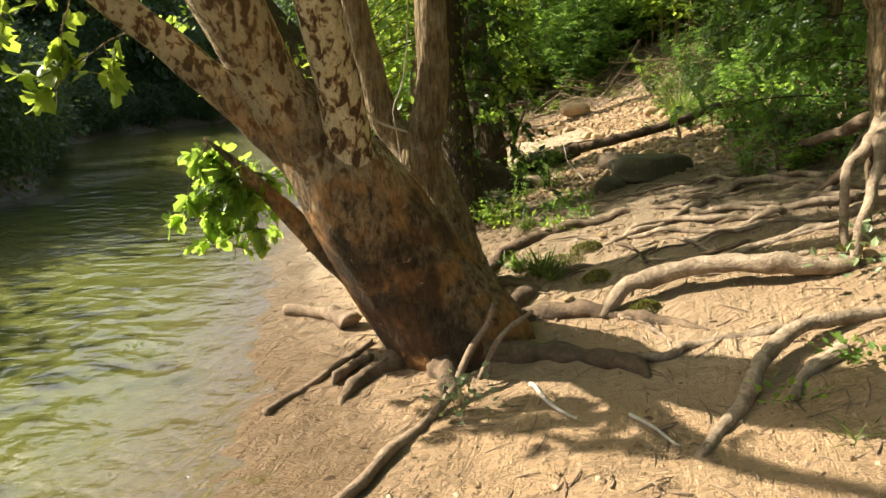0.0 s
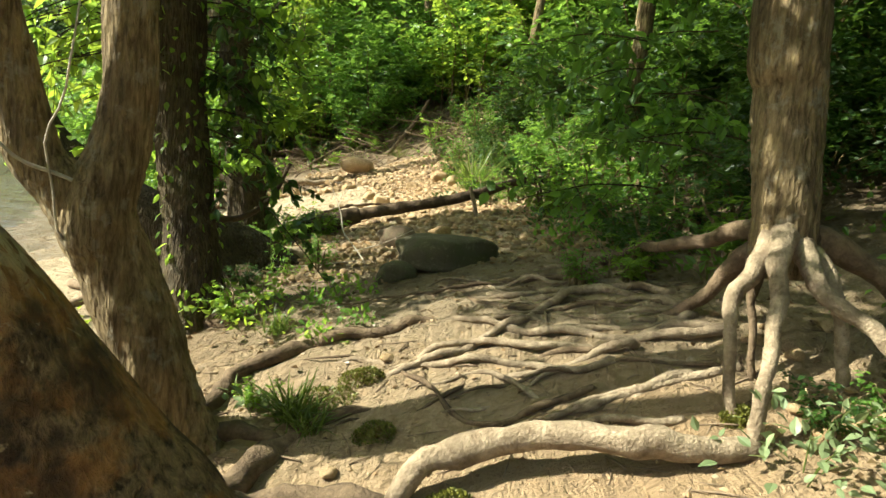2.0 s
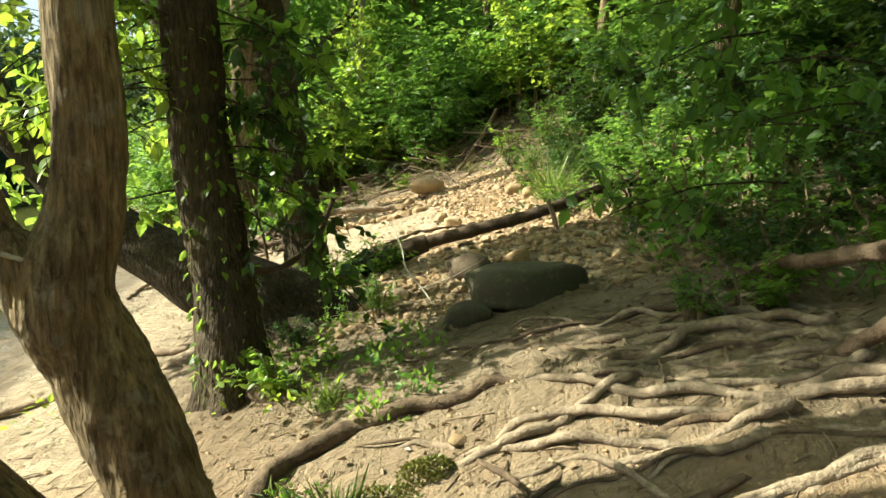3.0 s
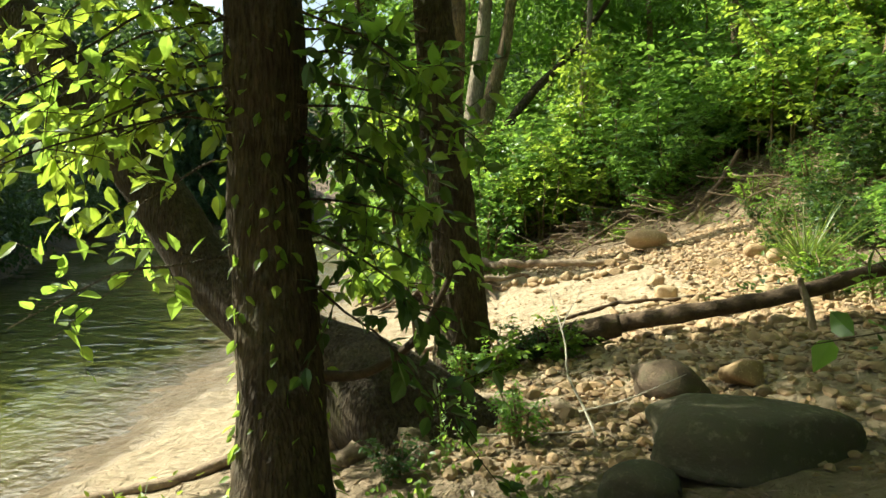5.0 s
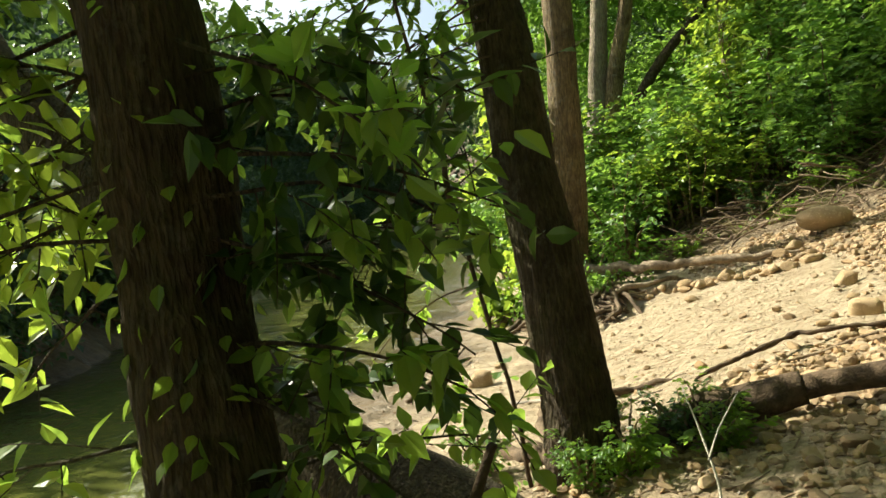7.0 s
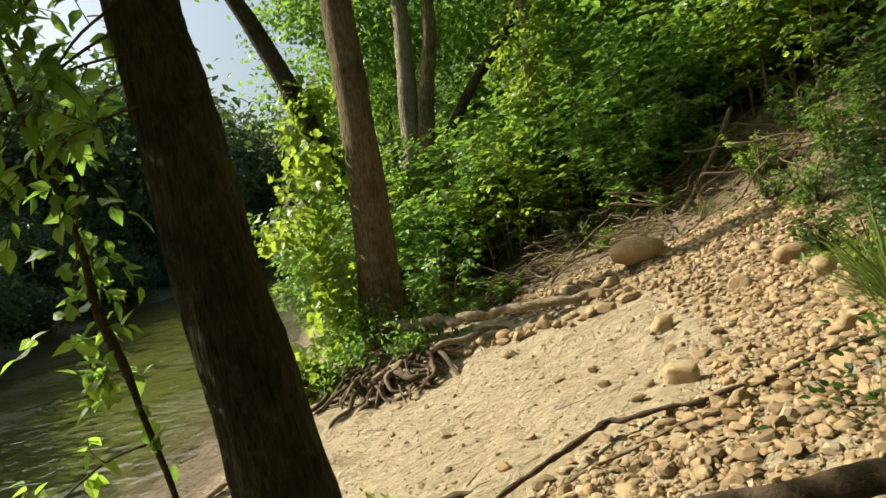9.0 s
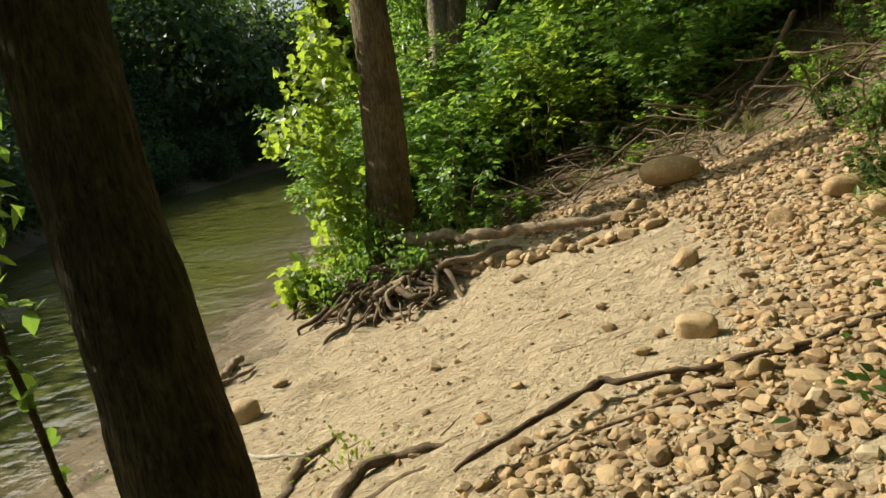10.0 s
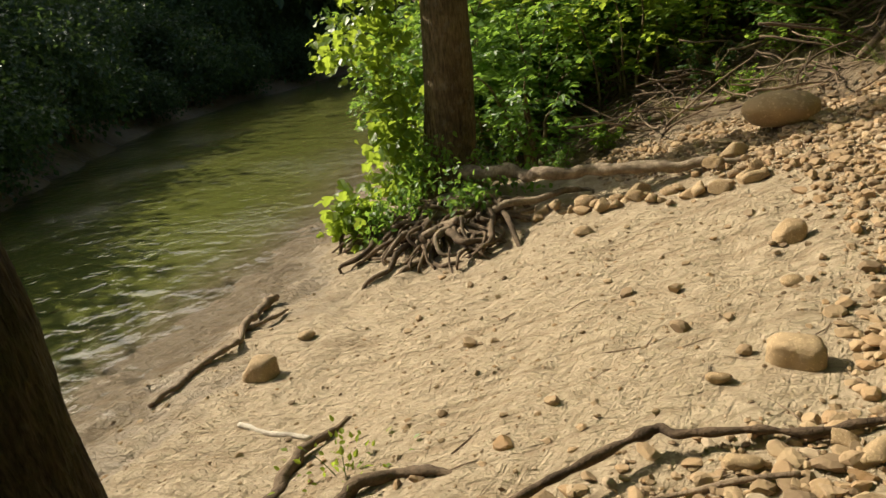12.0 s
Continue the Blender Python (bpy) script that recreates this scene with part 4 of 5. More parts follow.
# ---- thicket ----
def make_bush(name, label, h, shoots, fronds, leaf, mat, kind="small", category="bush"):
    """Arching shoots from one stool, each with fronds of paired leaflets and gaps between them."""
    t = thing(name, label, category, group="thicket bushes")
    at, way, size = [], [], []
    for k in range(shoots):
        a = rng.uniform(0, 2 * math.pi)
        o = np.array([math.cos(a), math.sin(a), 0])
        top, reach = h * rng.uniform(0.5, 1.05), h * rng.uniform(0.12, 0.68)
        root = o * h * rng.uniform(0.02, 0.22)
        u = np.linspace(0, 1, 6)[:, None]
        line = root + o * reach * u**1.7 + np.array([0, 0, top]) * (1.25 * u - 0.25 * u**3) + rng.normal(0, 0.03 * h, (6, 3)) * u
        line[0, 2] = -0.2
        if k < 6:
            bar("stem", [(*p, r) for p, r in zip(line, np.linspace(0.02, 0.004, 6))], BARK_GREY, t, n=12, seg=5)
        for j in range(fronds):
            v = 0.2 + 0.8 * (j + rng.uniform(0, 0.9)) / fronds
            i = min(int(v * 5), 4)
            base = line[i] + (line[i + 1] - line[i]) * (v * 5 - i)
            b = a + rng.normal(0, 1.1)
            out = np.array([math.cos(b), math.sin(b), rng.uniform(-0.15, 0.55)])
            side = np.array([-math.sin(b), math.cos(b), 0])
            length = h * rng.uniform(0.14, 0.30) * (1.15 - 0.5 * v)
            pairs = max(3, int(length / (leaf * 0.55)))
            for q in range(pairs):
                w = (q + 0.6) / pairs
                p = base + out * length * w + [0, 0, -0.45 * length * w * w]
                for e in (-1, 1):
                    at.append(p + rng.normal(0, 0.12 * leaf, 3))
                    way.append(side * e + out * 0.55 + rng.normal(0, 0.22, 3) + [0, 0, -0.25])
                    size.append(leaf * rng.uniform(0.65, 1.2) * (1.1 - 0.4 * w))
    s = Shape()
    leaves(s, at, way, np.array(size), kind)
    part("foliage", s.mesh("foliage", mat, False), t)
    return t


BUSHES = [make_bush("bush", "dense green bush on the wooded slope", 1.6, 22, 13, 0.12, LEAF_BUSH), make_bush("bush", "dense green bush on the wooded slope", 1.6, 18, 11, 0.15, LEAF_BUSH, "oval"),
          make_bush("bush", "airy bush of light green leaves", 1.7, 13, 11, 0.12, LEAF_SUN), make_bush("bush", "dense green bush on the wooded slope", 1.5, 24, 13, 0.10, LEAF_BUSH)]
# first three bushes carry the wood edge's shade in their leaf colour
SHADED_BUSHES = [make_bush("bush", "dark green bush, wood's shade put into its leaf colour", 1.6, 20, 12, 0.13, LEAF_DARK_SHADED), make_bush("bush", "broad-leaved bush with shade in its dark leaf colour", 1.6, 16, 11, 0.16, LEAF_DARK_SHADED, "oval"), make_bush("bush", "dark green bush, wood's shade put into its leaf colour", 1.7, 20, 12, 0.12, LEAF_DARK_SHADED),
        make_bush("bush", "green bush at the edge of the wood", 1.6, 18, 12, 0.13, LEAF_BUSH)]
LOW = [make_bush("shrub", "low leafy shrub among the roots", 0.5, 14, 8, 0.06, LEAF, "oval", "shrub"), make_bush("shrub", "low leafy shrub at the path's edge", 0.45, 13, 8, 0.055, LEAF_DARK_SHADED, "oval", "shrub"), make_bush("shrub", "low leafy shrub at the path's edge", 0.5, 13, 8, 0.055, LEAF_BUSH, "oval", "shrub")]


def make_far_clump(h, clumps, per, leaf):
    t = thing("bank_tree_clump", "dark leafy tree on the far river bank", "tree", group="trees of the far bank")
    bar("stem", [(0, 0, -0.3, 0.12), (0.1, 0.05, h * 0.4, 0.09), (0, 0.1, h * 0.85, 0.03)], BARK_GREY, t, n=10, seg=7, wander=0.05)
    s = Shape()
    clumped(s, np.array([0, 0, h * 0.52]), np.array([h * 0.55, h * 0.55, h * 0.5]), clumps, per, 0.10 * h, leaf, "small", -0.95)
    part("foliage", s.mesh("foliage", LEAF_FAR, False), t)
    return t


WALL = [make_far_clump(4.0, 120, 42, 0.22), make_far_clump(4.5, 130, 40, 0.24)]


def plant_out(kinds, spots):
    """Puts copies of the kinds at the spots; the first of each kind stays one of them."""
    for n, (x, y, s) in enumerate(spots):
        ob = kinds[n % len(kinds)]
        m = pose(x, y, high(x, y), 0, 0, rng.uniform(0, 360)) @ Matrix.Diagonal((s, s, s * rng.uniform(0.85, 1.2), 1))
        if any(o is ob for o, _ in PLACED):
            copy_thing(ob, m)
        else:
            PLACED.append((ob, m))


PLACED = []
spots = []
cells = [(gx, gy, 1.15) for gy in np.arange(4.0, 27, 1.15) for gx in np.arange(-13, 6.5, 1.15)]
cells += [(gx, gy, 2.6) for gy in np.arange(1.0, 48, 2.6) for gx in np.arange(-26, 16, 2.6) if gx > 6.5 or gy > 27 or gx < -13]
for gx, gy, gap in cells:
    for _ in range(1):
        x, y = gx + rng.uniform(-0.4, 0.4) * gap, gy + rng.uniform(-0.4, 0.4) * gap
        edge = np.interp(y, *RIGHT_EDGE)
        past = x - edge if y < 20 else 9.0
        d = inland(x, y)
        if y >= 20.0 and (d < 1.0 or (x > -4.2 and y < 21.6) or y < 20.8):
            continue
        if past < 0.35 or (x > 14) or (y < 5.5 and x < 3.6):
            continue
        deep = min(past, 3 + (y - 20) * 0.4 if y > 20 else 99)
        if math.hypot(x - 1.9, y - 6.1) < 1.1:
            continue
        spots.append((x, y, float(np.clip(0.42 + 0.28 * deep, 0.45, 1.9) * rng.uniform(0.8, 1.2) * (1.35 if gap > 2 else 1))))
rng.shuffle(spots)
plant_out(BUSHES, [tuple(s) for s in spots if s[1] > 18.5])
plant_out(SHADED_BUSHES[:3], [tuple(s) for s in spots if s[1] <= 12.5 and not (7 < s[1] < 12 and s[0] < 2.9)])
plant_out(SHADED_BUSHES, [tuple(s) for s in spots if 12.5 < s[1] <= 18.5])
low = [(-1.55, 11.0, 0.9), (-1.9, 11.25, 0.7), (1.9, 8.2, 1.1), (1.35, 7.3, 0.8), (1.6, 7.7, 1.0), (1.05, 7.35, 0.6), (2.2, 7.6, 1.2), (1.7, 8.9, 1.1), (1.5, 9.6, 1.2), (1.2, 10.6, 1.2), (1.5, 11.4, 1.5), (0.95, 12.2, 1.2),
       (-1.5, 7.45, 0.7), (-1.75, 8.5, 0.6), (-1.15, 8.95, 0.6), (-2.0, 10.75, 0.9), (-1.75, 11.15, 0.8), (-2.2, 10.55, 0.7), (0.55, 13.2, 0.9), (0.6, 12.7, 0.9), (0.5, 14.3, 0.9), (0.4, 15.3, 1.0), (0.1, 16.4, 1.1), (-5.0, 18.9, 0.9), (-4.6, 19.6, 1.0), (2.4, 9.2, 1.5), (2.2, 10.2, 1.6), (2.0, 11.2, 1.7), (2.6, 8.3, 1.6), (1.8, 12.0, 1.7),
       (-7.0, 18.8, 2.2), (-6.5, 19.6, 2.6), (-5.6, 19.4, 2.4), (-7.6, 20.0, 2.8), (-2.6, 11.6, 0.6), (-3.3, 11.0, 0.8), (-1.0, 6.25, 0.35), (1.85, 5.35, 0.6), (2.1, 5.2, 0.7), (-0.4, 19.9, 1.2), (0.2, 20.6, 1.5), (-1.2, 21.3, 1.6), (-2.6, 21.2, 1.5), (-3.6, 20.9, 1.4), (0.6, 19.3, 1.4), (-1.9, 20.6, 0.9), (-0.3, 18.9, 0.9), (0.1, 18.0, 1.0), (-3.0, 20.3, 0.9)]
plant_out(LOW, low)
far = []
for y in np.arange(-16, 70, 2.6):
    for k in range(4):
        far.append((float(far_shore(y)) - 0.6 - 3.2 * k + rng.uniform(-0.7, 0.7), y + rng.uniform(-1, 1), rng.uniform(0.6, 0.95) + 0.2 * k))
for y in np.arange(-24, 110, 6.5):
    for k in range(5):
        far.append((float(far_shore(y)) - 16 - 9 * k + rng.uniform(-2, 2), y + rng.uniform(-2, 2), rng.uniform(1.4, 2.0)))
for _ in range(110):
    a, r = rng.uniform(math.radians(15), math.radians(125)), rng.uniform(48, 95)
    x, y = -3 - r * math.cos(a), 10 + r * math.sin(a)
    if float(far_shore(y)) - x > 4 or inland(x, y) > 6:
        far.append((x, y, rng.uniform(2.2, 3.4)))
plant_out(WALL, far)
for ob, m in PLACED:
    ob.matrix_basis = m


def make_wood_tree():
    t = thing("wood_tree", "slim tree in the wood behind the bank", "tree", group="trees of the wood")
    bar("trunk", [(0, 0, -0.4, 0.2), (0.02, 0, 0.3, 0.15), (0.1, 0.05, 3, 0.12), (0, 0.2, 7, 0.08), (0.1, 0.2, 10, 0.03)], BARK_GREY, t, n=24, seg=12, wander=0.05)
    crown(t, (0, 0.1, 7.0), (2.4, 2.4, 3.2), 110, 42, 0.35, 0.2, LEAF_BUSH)
    return t


WOOD = make_wood_tree()
wood_spots = [(3.2, 9.5), (4.5, 7.0), (2.6, 13.0), (5.0, 11.5), (3.4, 16.5), (6.2, 15.0), (1.6, 20.0), (4.4, 20.5), (-1.0, 25.5), (1.8, 26.0), (-3.6, 28.0), (-6.2, 28.5), (-9.5, 28.5), (-12.5, 28.0), (5.5, 25.0), (8.0, 19.0), (8.0, 10.0), (6.0, 4.5), (0.5, 31.0), (-4.5, 33.0), (-9.0, 34.0), (-14.0, 33.5),
              (4.0, -1.5), (5.5, 1.5), (1.5, -5.0), (4.5, -6.0), (-15.5, 37.0), (-0.5, -8.0)]
for n, (x, y) in enumerate(wood_spots):
    s = rng.uniform(0.8, 1.25)
    m = pose(x, y, high(x, y), rng.uniform(-4, 4), rng.uniform(-4, 4), rng.uniform(0, 360)) @ Matrix.Diagonal((s, s, s, 1))
    if n < len(wood_spots) - 1:
        copy_thing(WOOD, m)
    else:
        WOOD.matrix_basis = m


# ---- stones ----
def stone_mesh(name, mat, seed, squash=(1, 0.8, 0.6), rough=0.22, sub=3, cuts=5, block=0.0):
    bm = bmesh.new()
    bmesh.ops.create_icosphere(bm, subdivisions=sub, radius=0.5)
    r = np.random.default_rng(seed)
    planes = [(Vector(r.normal(size=3)).normalized(), r.uniform(0.24, 0.42)) for _ in range(cuts)]
    off = Vector(r.uniform(0, 30, 3))
    for v in bm.verts:
        if block:
            c = v.co * 2
            v.co *= (abs(c.x) ** block + abs(c.y) ** block + abs(c.z) ** block) ** (-1 / block)
        for nrm, dist in planes:
            over = v.co.dot(nrm) - dist
            if over > 0:
                v.co -= nrm * over * 0.94
        v.co *= 1 + rough * noise.noise(v.co * 2.2 + off) + rough * 0.3 * noise.noise(v.co * 6 + off)
        v.co = Vector((v.co.x * squash[0], v.co.y * squash[1], v.co.z * squash[2]))
    me = bpy.data.meshes.new(name)
    bm.to_mesh(me)
    bm.free()
    me.materials.append(mat)
    me.polygons.foreach_set("use_smooth", [True] * len(me.polygons))
    return me


STONES = [stone_mesh("stone", ROCK_TAN, 20 + k, (1, r, h), 0.09, 3, c + 5) for k, (r, h, c) in enumerate(((0.8, 0.55, 4), (0.7, 0.6, 6), (0.9, 0.45, 3), (0.75, 0.7, 7), (0.65, 0.5, 5), (0.85, 0.62, 6), (0.6, 0.45, 4), (0.9, 0.75, 8)))]


BLOCKS = [stone_mesh("stone", ROCK_TAN, 60 + k, (1, 0.8, h), 0.13, 3, 2, 4.0) for k, h in enumerate((0.75, 0.6, 0.68))]


def stone(x, y, size, label, k=0, turn=0.0, sink=0.3, me=None, name="stone", group="loose stones on the bank", tall=1.0):
    ob = new(name, me or STONES[k % len(STONES)])
    ob.matrix_world = pose(x, y, high(x, y) + size * (0.28 - 0.42 * sink) * tall, 0, 0, turn) @ Matrix.Diagonal((size, size, size * tall, 1))
    return tagged(ob, label, "stone", group)


def make_rocks():
    stone(0.10, 8.68, 1.02, "big flat-topped grey-green rock beside the path", turn=8, me=stone_mesh("rock", ROCK_GREY, 3, (0.95, 0.6, 0.42), 0.16, 4, 4, 3.2), name="rock", group="rocks by the path", sink=0.56)
    stone(-0.34, 8.25, 0.40, "small rounded grey rock leaning on a larger one", turn=30, me=stone_mesh("rock", ROCK_GREY, 5, (0.95, 0.8, 0.75), 0.14, 3, 5), name="rock", group="rocks by the path", sink=0.55)
    stone(-0.45, 9.72, 0.60, "dark angular rock between path and log", turn=-10, me=stone_mesh("rock", ROCK_DARK, 8, (1, 0.6, 0.62), 0.25, 3, 9), name="rock", group="rocks by the path", sink=0.5)
    stone(0.0, 9.85, 0.32, "reddish brown stone near the log", 3, 20)
    boulder = stone_mesh("boulder", ROCK_TAN, 11, (1, 0.62, 0.52), 0.12, 4, 0)
    stone(-2.12, 18.55, 0.76, "smooth rounded tan boulder above the rubble", turn=12, me=boulder, name="boulder", group="", sink=0.0)
    for x, y, s, k, tall, label in ((-5.3, 13.75, 0.40, 3, 1.1, "square brown stone on the sand by the water"), (-5.45, 14.42, 0.26, 6, 1, "small pale stone on the sand"), (-3.55, 16.65, 0.26, 2, 1, "flat stone at the sand's edge"),
                                    (-1.5, 15.95, 0.33, 3, 1.2, "block-shaped tan stone standing on the sand"), (-1.05, 13.8, 0.36, 5, 1.1, "block-shaped tan stone at the rubble's edge"), (-0.15, 16.7, 0.52, 0, 1.1, "rounded grey-tan stone in the rubble"),
                                    (-0.72, 16.35, 0.36, 5, 1.2, "upright brown stone in the rubble"), (-1.06, 12.9, 0.19, 0, 1, "rounded stone near the stick"), (-0.38, 12.95, 0.28, 4, 1, "reddish stone in the rubble"), (-0.62, 13.05, 0.24, 1, 1, "reddish stone in the rubble"),
                                    (-1.36, 13.62, 0.16, 0, 1, "pale stone on the sand"), (-1.3, 15.05, 0.2, 2, 1, "flat stone on the sand"), (-2.45, 18.0, 0.4, 1, 1, "tan stone below the boulder"), (-2.7, 18.5, 0.35, 4, 1, "tan stone beside the boulder"),
                                    (0.1, 15.9, 0.5, 7, 1, "pale stone half hidden by weeds"), (0.2, 15.0, 0.35, 5, 1, "reddish stone half hidden by weeds"), (-0.25, 6.5, 0.14, 2, 1, "whitish stone among roots"), (-0.45, 5.6, 0.16, 6, 1, "pale stone among roots"), (-2.6, 17.75, 0.3, 5, 1, "tan stone by the pale root"), (-3.3, 17.5, 0.35, 1, 1, "brown stone under the pale root")):
        square = "block" in label or "square" in label
        stone(x, y, s * (0.74 if square else 0.86), label, k, 20.0 if square else k * 41.0, 0.35, me=BLOCKS[k % 3] if square else None, tall=tall)
    n = 0
    while n < 270:
        x, y = rng.uniform(-4.5, 0.9), rng.uniform(11.2, 19.6)
        if rubble(x, y) < rng.uniform(0.15, 0.8):
            continue
        stone(x, y, float(np.clip(rng.lognormal(-2.2, 0.42), 0.05, 0.30)), "tan sandstone cobble in the rubble", int(rng.integers(8)), rng.uniform(0, 360), 0.6)
        n += 1
    n = 0
    while n < 40:
        x, y = rng.uniform(-1.6, 1.9), rng.uniform(8.6, 11.6)
        if inland(x, y) < 3.2:
            continue
        stone(x, y, float(np.clip(rng.lognormal(-2.3, 0.45), 0.05, 0.24)), "brown cobble on shaded soil", int(rng.integers(8)), rng.uniform(0, 360), 0.5)
        n += 1
    for k in range(34):
        x = -5.0 + 3.0 * k / 33 + rng.uniform(-0.06, 0.06)
        stone(x, 17.35 + 0.06 * x / 3 + rng.uniform(-0.10, 0.18), rng.uniform(0.12, 0.30), "brown stone in the ledge under the pale root", k, k * 57.0, 0.4)
    for k in range(22):
        stone(rng.uniform(1.6, 2.6), rng.uniform(5.3, 6.6), rng.uniform(0.06, 0.18), "pale rubble stone under the stilt roots", k, k * 33.0, 0.4)


def rubble(x, y):
    """How thick the rubble lies, 0 to 1."""
    left = np.interp(y, [10.8, 11.6, 12.6, 13.6, 15.8, 17.3, 18.2, 19.6], [-2.4, -2.5, -2.0, -0.95, -1.2, -2.0, -4.2, -5.0])
    right = np.interp(y, *RIGHT_EDGE) + 0.3
    a = np.clip((x - left) / 0.9, 0, 1) * np.clip((right - x) / 0.3, 0, 1) * np.clip((y - 10.8) / 0.8, 0, 1) * np.clip((19.6 - y) / 0.8, 0, 1)
    return float(a)


def make_gravel():
    forms = []
    for level in (1, 2):
        bm = bmesh.new()
        bmesh.ops.create_icosphere(bm, subdivisions=level, radius=0.5)
        forms.append((np.array([v.co[:] for v in bm.verts]), np.array([[v.index for v in f.verts] for f in bm.faces])))
        bm.free()
    s, n = Shape(), 0
    while n < 15000:
        x, y = rng.uniform(-5, 1.5), rng.uniform(8.5, 20)
        thick = max(rubble(x, y), 0.03 if inland(x, y) > 2.4 and y > 11 else 0.0, 0.35 if y < 11.5 and inland(x, y) > 3.2 else 0.0)
        if thick < rng.uniform(0.02, 0.9):
            continue
        size = float(np.clip(rng.lognormal(-2.95, 0.52), 0.015, 0.15))
        a = rng.uniform(0, 2 * math.pi)
        v0, f0 = forms[0] if size < 0.07 else forms[1]
        v = v0 * (1 + rng.normal(0, 0.20 if size < 0.07 else 0.07, (len(v0), 1)))
        for _ in range(4):
            face = rng.normal(size=3)
            face /= np.linalg.norm(face)
            v = v - np.maximum(v @ face - rng.uniform(0.2, 0.36), 0)[:, None] * face
        v = v * [size, size * rng.uniform(0.55, 0.95), size * rng.uniform(0.4, 0.75)]
        rot = np.array([[math.cos(a), -math.sin(a), 0], [math.sin(a), math.cos(a), 0], [0, 0, 1]])
        s.add(v @ rot.T + on(x, y, size * 0.12), f0)
        n += 1
    tagged(new("gravel", s.mesh("gravel", GRAVEL, False)), "tan gravel and small stones spread over the bank", "gravel", kind="stuff")


def make_clods():
    """Small lumps of dry sand kicked up over the beach."""
    s, n = Shape(), 0
    v0 = np.array([(1, 0, 0), (-1, 0, 0), (0, 1, 0), (0, -1, 0), (0, 0, 1), (0.6, 0.6, 0.5), (-0.6, 0.5, 0.5), (0.5, -0.6, 0.5)]) * 0.5
    f0 = np.array([(0, 5, 7), (5, 4, 7), (0, 2, 5), (2, 6, 5), (5, 6, 4), (2, 1, 6), (6, 1, 4), (1, 3, 4), (3, 7, 4), (3, 0, 7)])
    while n < 6500:
        x, y = rng.uniform(-6.5, 1.5), rng.uniform(2.8, 18)
        if inland(x, y) < 0.8 or 7.5 < y < 11.2:
            continue
        size = float(np.clip(rng.lognormal(-4.0, 0.55), 0.008, 0.07))
        a = rng.uniform(0, 6.28)
        v = v0 * (1 + rng.normal(0, 0.2, (8, 1))) * [size, size * rng.uniform(0.5, 1), size * rng.uniform(0.4, 0.7)]
        rot = np.array([[math.cos(a), -math.sin(a), 0], [math.sin(a), math.cos(a), 0], [0, 0, 1]])
        s.add(v @ rot.T + on(x, y, 0), f0)
        n += 1
    tagged(new("sand_clods", s.mesh("sand_clods", GRAVEL, False)), "small clods of dry sand over the beach", "sand clods", kind="stuff")


make_rocks()
make_gravel()
make_clods()


# ---- dead wood ----
def stick(name, pts, mat, label, group="", **how):
    me = tube(Shape(), pts, **{"n": 30, "seg": 9, "lump": 0.3, "wander": 0.03, **how}).mesh(name, mat)
    me.transform(Matrix.Translation(-Vector(pts[len(pts) // 2][:3])))
    ob = new(name, me)
    ob.location = pts[len(pts) // 2][:3]
    return tagged(ob, label, name.replace("_", " "), group)


def lying(xy, r, up=0.3):
    return [(*on(x, y, k * up), k) for (x, y), k in zip(xy, np.linspace(r[0], r[1], len(xy)))]


def make_log():
    t = thing("fallen_log", "dark fallen log with a broken thick end lying on rubble", "log", on(-0.45, 11.4))
    bar("trunk", [(-2.21, 11.06, -0.25, 0.127), (-2.07, 11.14, -0.06, 0.140), (-1.76, 11.28, 0.19, 0.127), (-1.30, 11.39, 0.34, 0.114), (-1.11, 11.45, 0.39, 0.098)], LOGWOOD, t, "thick broken butt", n=30, seg=16, lump=0.35)
    bar("stem", [(-1.38, 11.43, 0.33, 0.072), (-1.00, 11.45, 0.43, 0.076), (-0.36, 11.45, 0.59, 0.072), (0.37, 11.45, 0.80, 0.064), (0.89, 11.45, 1.01, 0.055), (1.52, 11.56, 1.12, 0.047)], LOGWOOD, t, n=40, seg=14, lump=0.25)
    bar("branch", [(0.31, 11.39, 0.90, 0.025), (0.38, 11.28, 0.71, 0.030), (0.42, 11.12, 0.46, 0.030), (0.59, 11.01, 0.35, 0.025)], DRIFT, t, "pale dead side branch", n=16, seg=8, wander=0.04)


make_log()
stick("exposed_root", [(*on(0.5, 3.5, -0.03), 0.028), (*on(0.72, 3.9, 0.04), 0.042), (*on(0.88, 4.25, 0.10), 0.05), (*on(1.1, 4.52, 0.11), 0.046), (*on(1.35, 4.6, 0.06), 0.042), (*on(1.75, 4.7, -0.02), 0.034)], ROOT, "arched grey root coming out of the sand", n=40)
stick("exposed_root", lying([(1.0, 3.95), (1.1, 4.2), (1.3, 4.35)], (0.03, 0.05)), ROOT, "short root beside the sand")
stick("dead_stick", lying([(-2.2, 3.8), (-2.1, 4.4), (-1.97, 5.05)], (0.03, 0.02), 0.9), DRIFT, "dark stick lying from the bank to the water")
stick("dead_stick", lying([(-1.95, 4.3), (-1.9, 4.55), (-1.85, 4.75)], (0.045, 0.03), 0.9), DRIFT, "short dark stick by the water")
stick("dead_stick", [(*on(-1.25, 2.7, 0.03), 0.035), (*on(-1.15, 3.3, 0.04), 0.035), (*on(-1.0, 4.0, 0.05), 0.03), (-0.86, 4.35, -0.25, 0.022), (-0.80, 4.5, -0.05, 0.015)], DRIFT, "long weathered stick leaning on the roots")
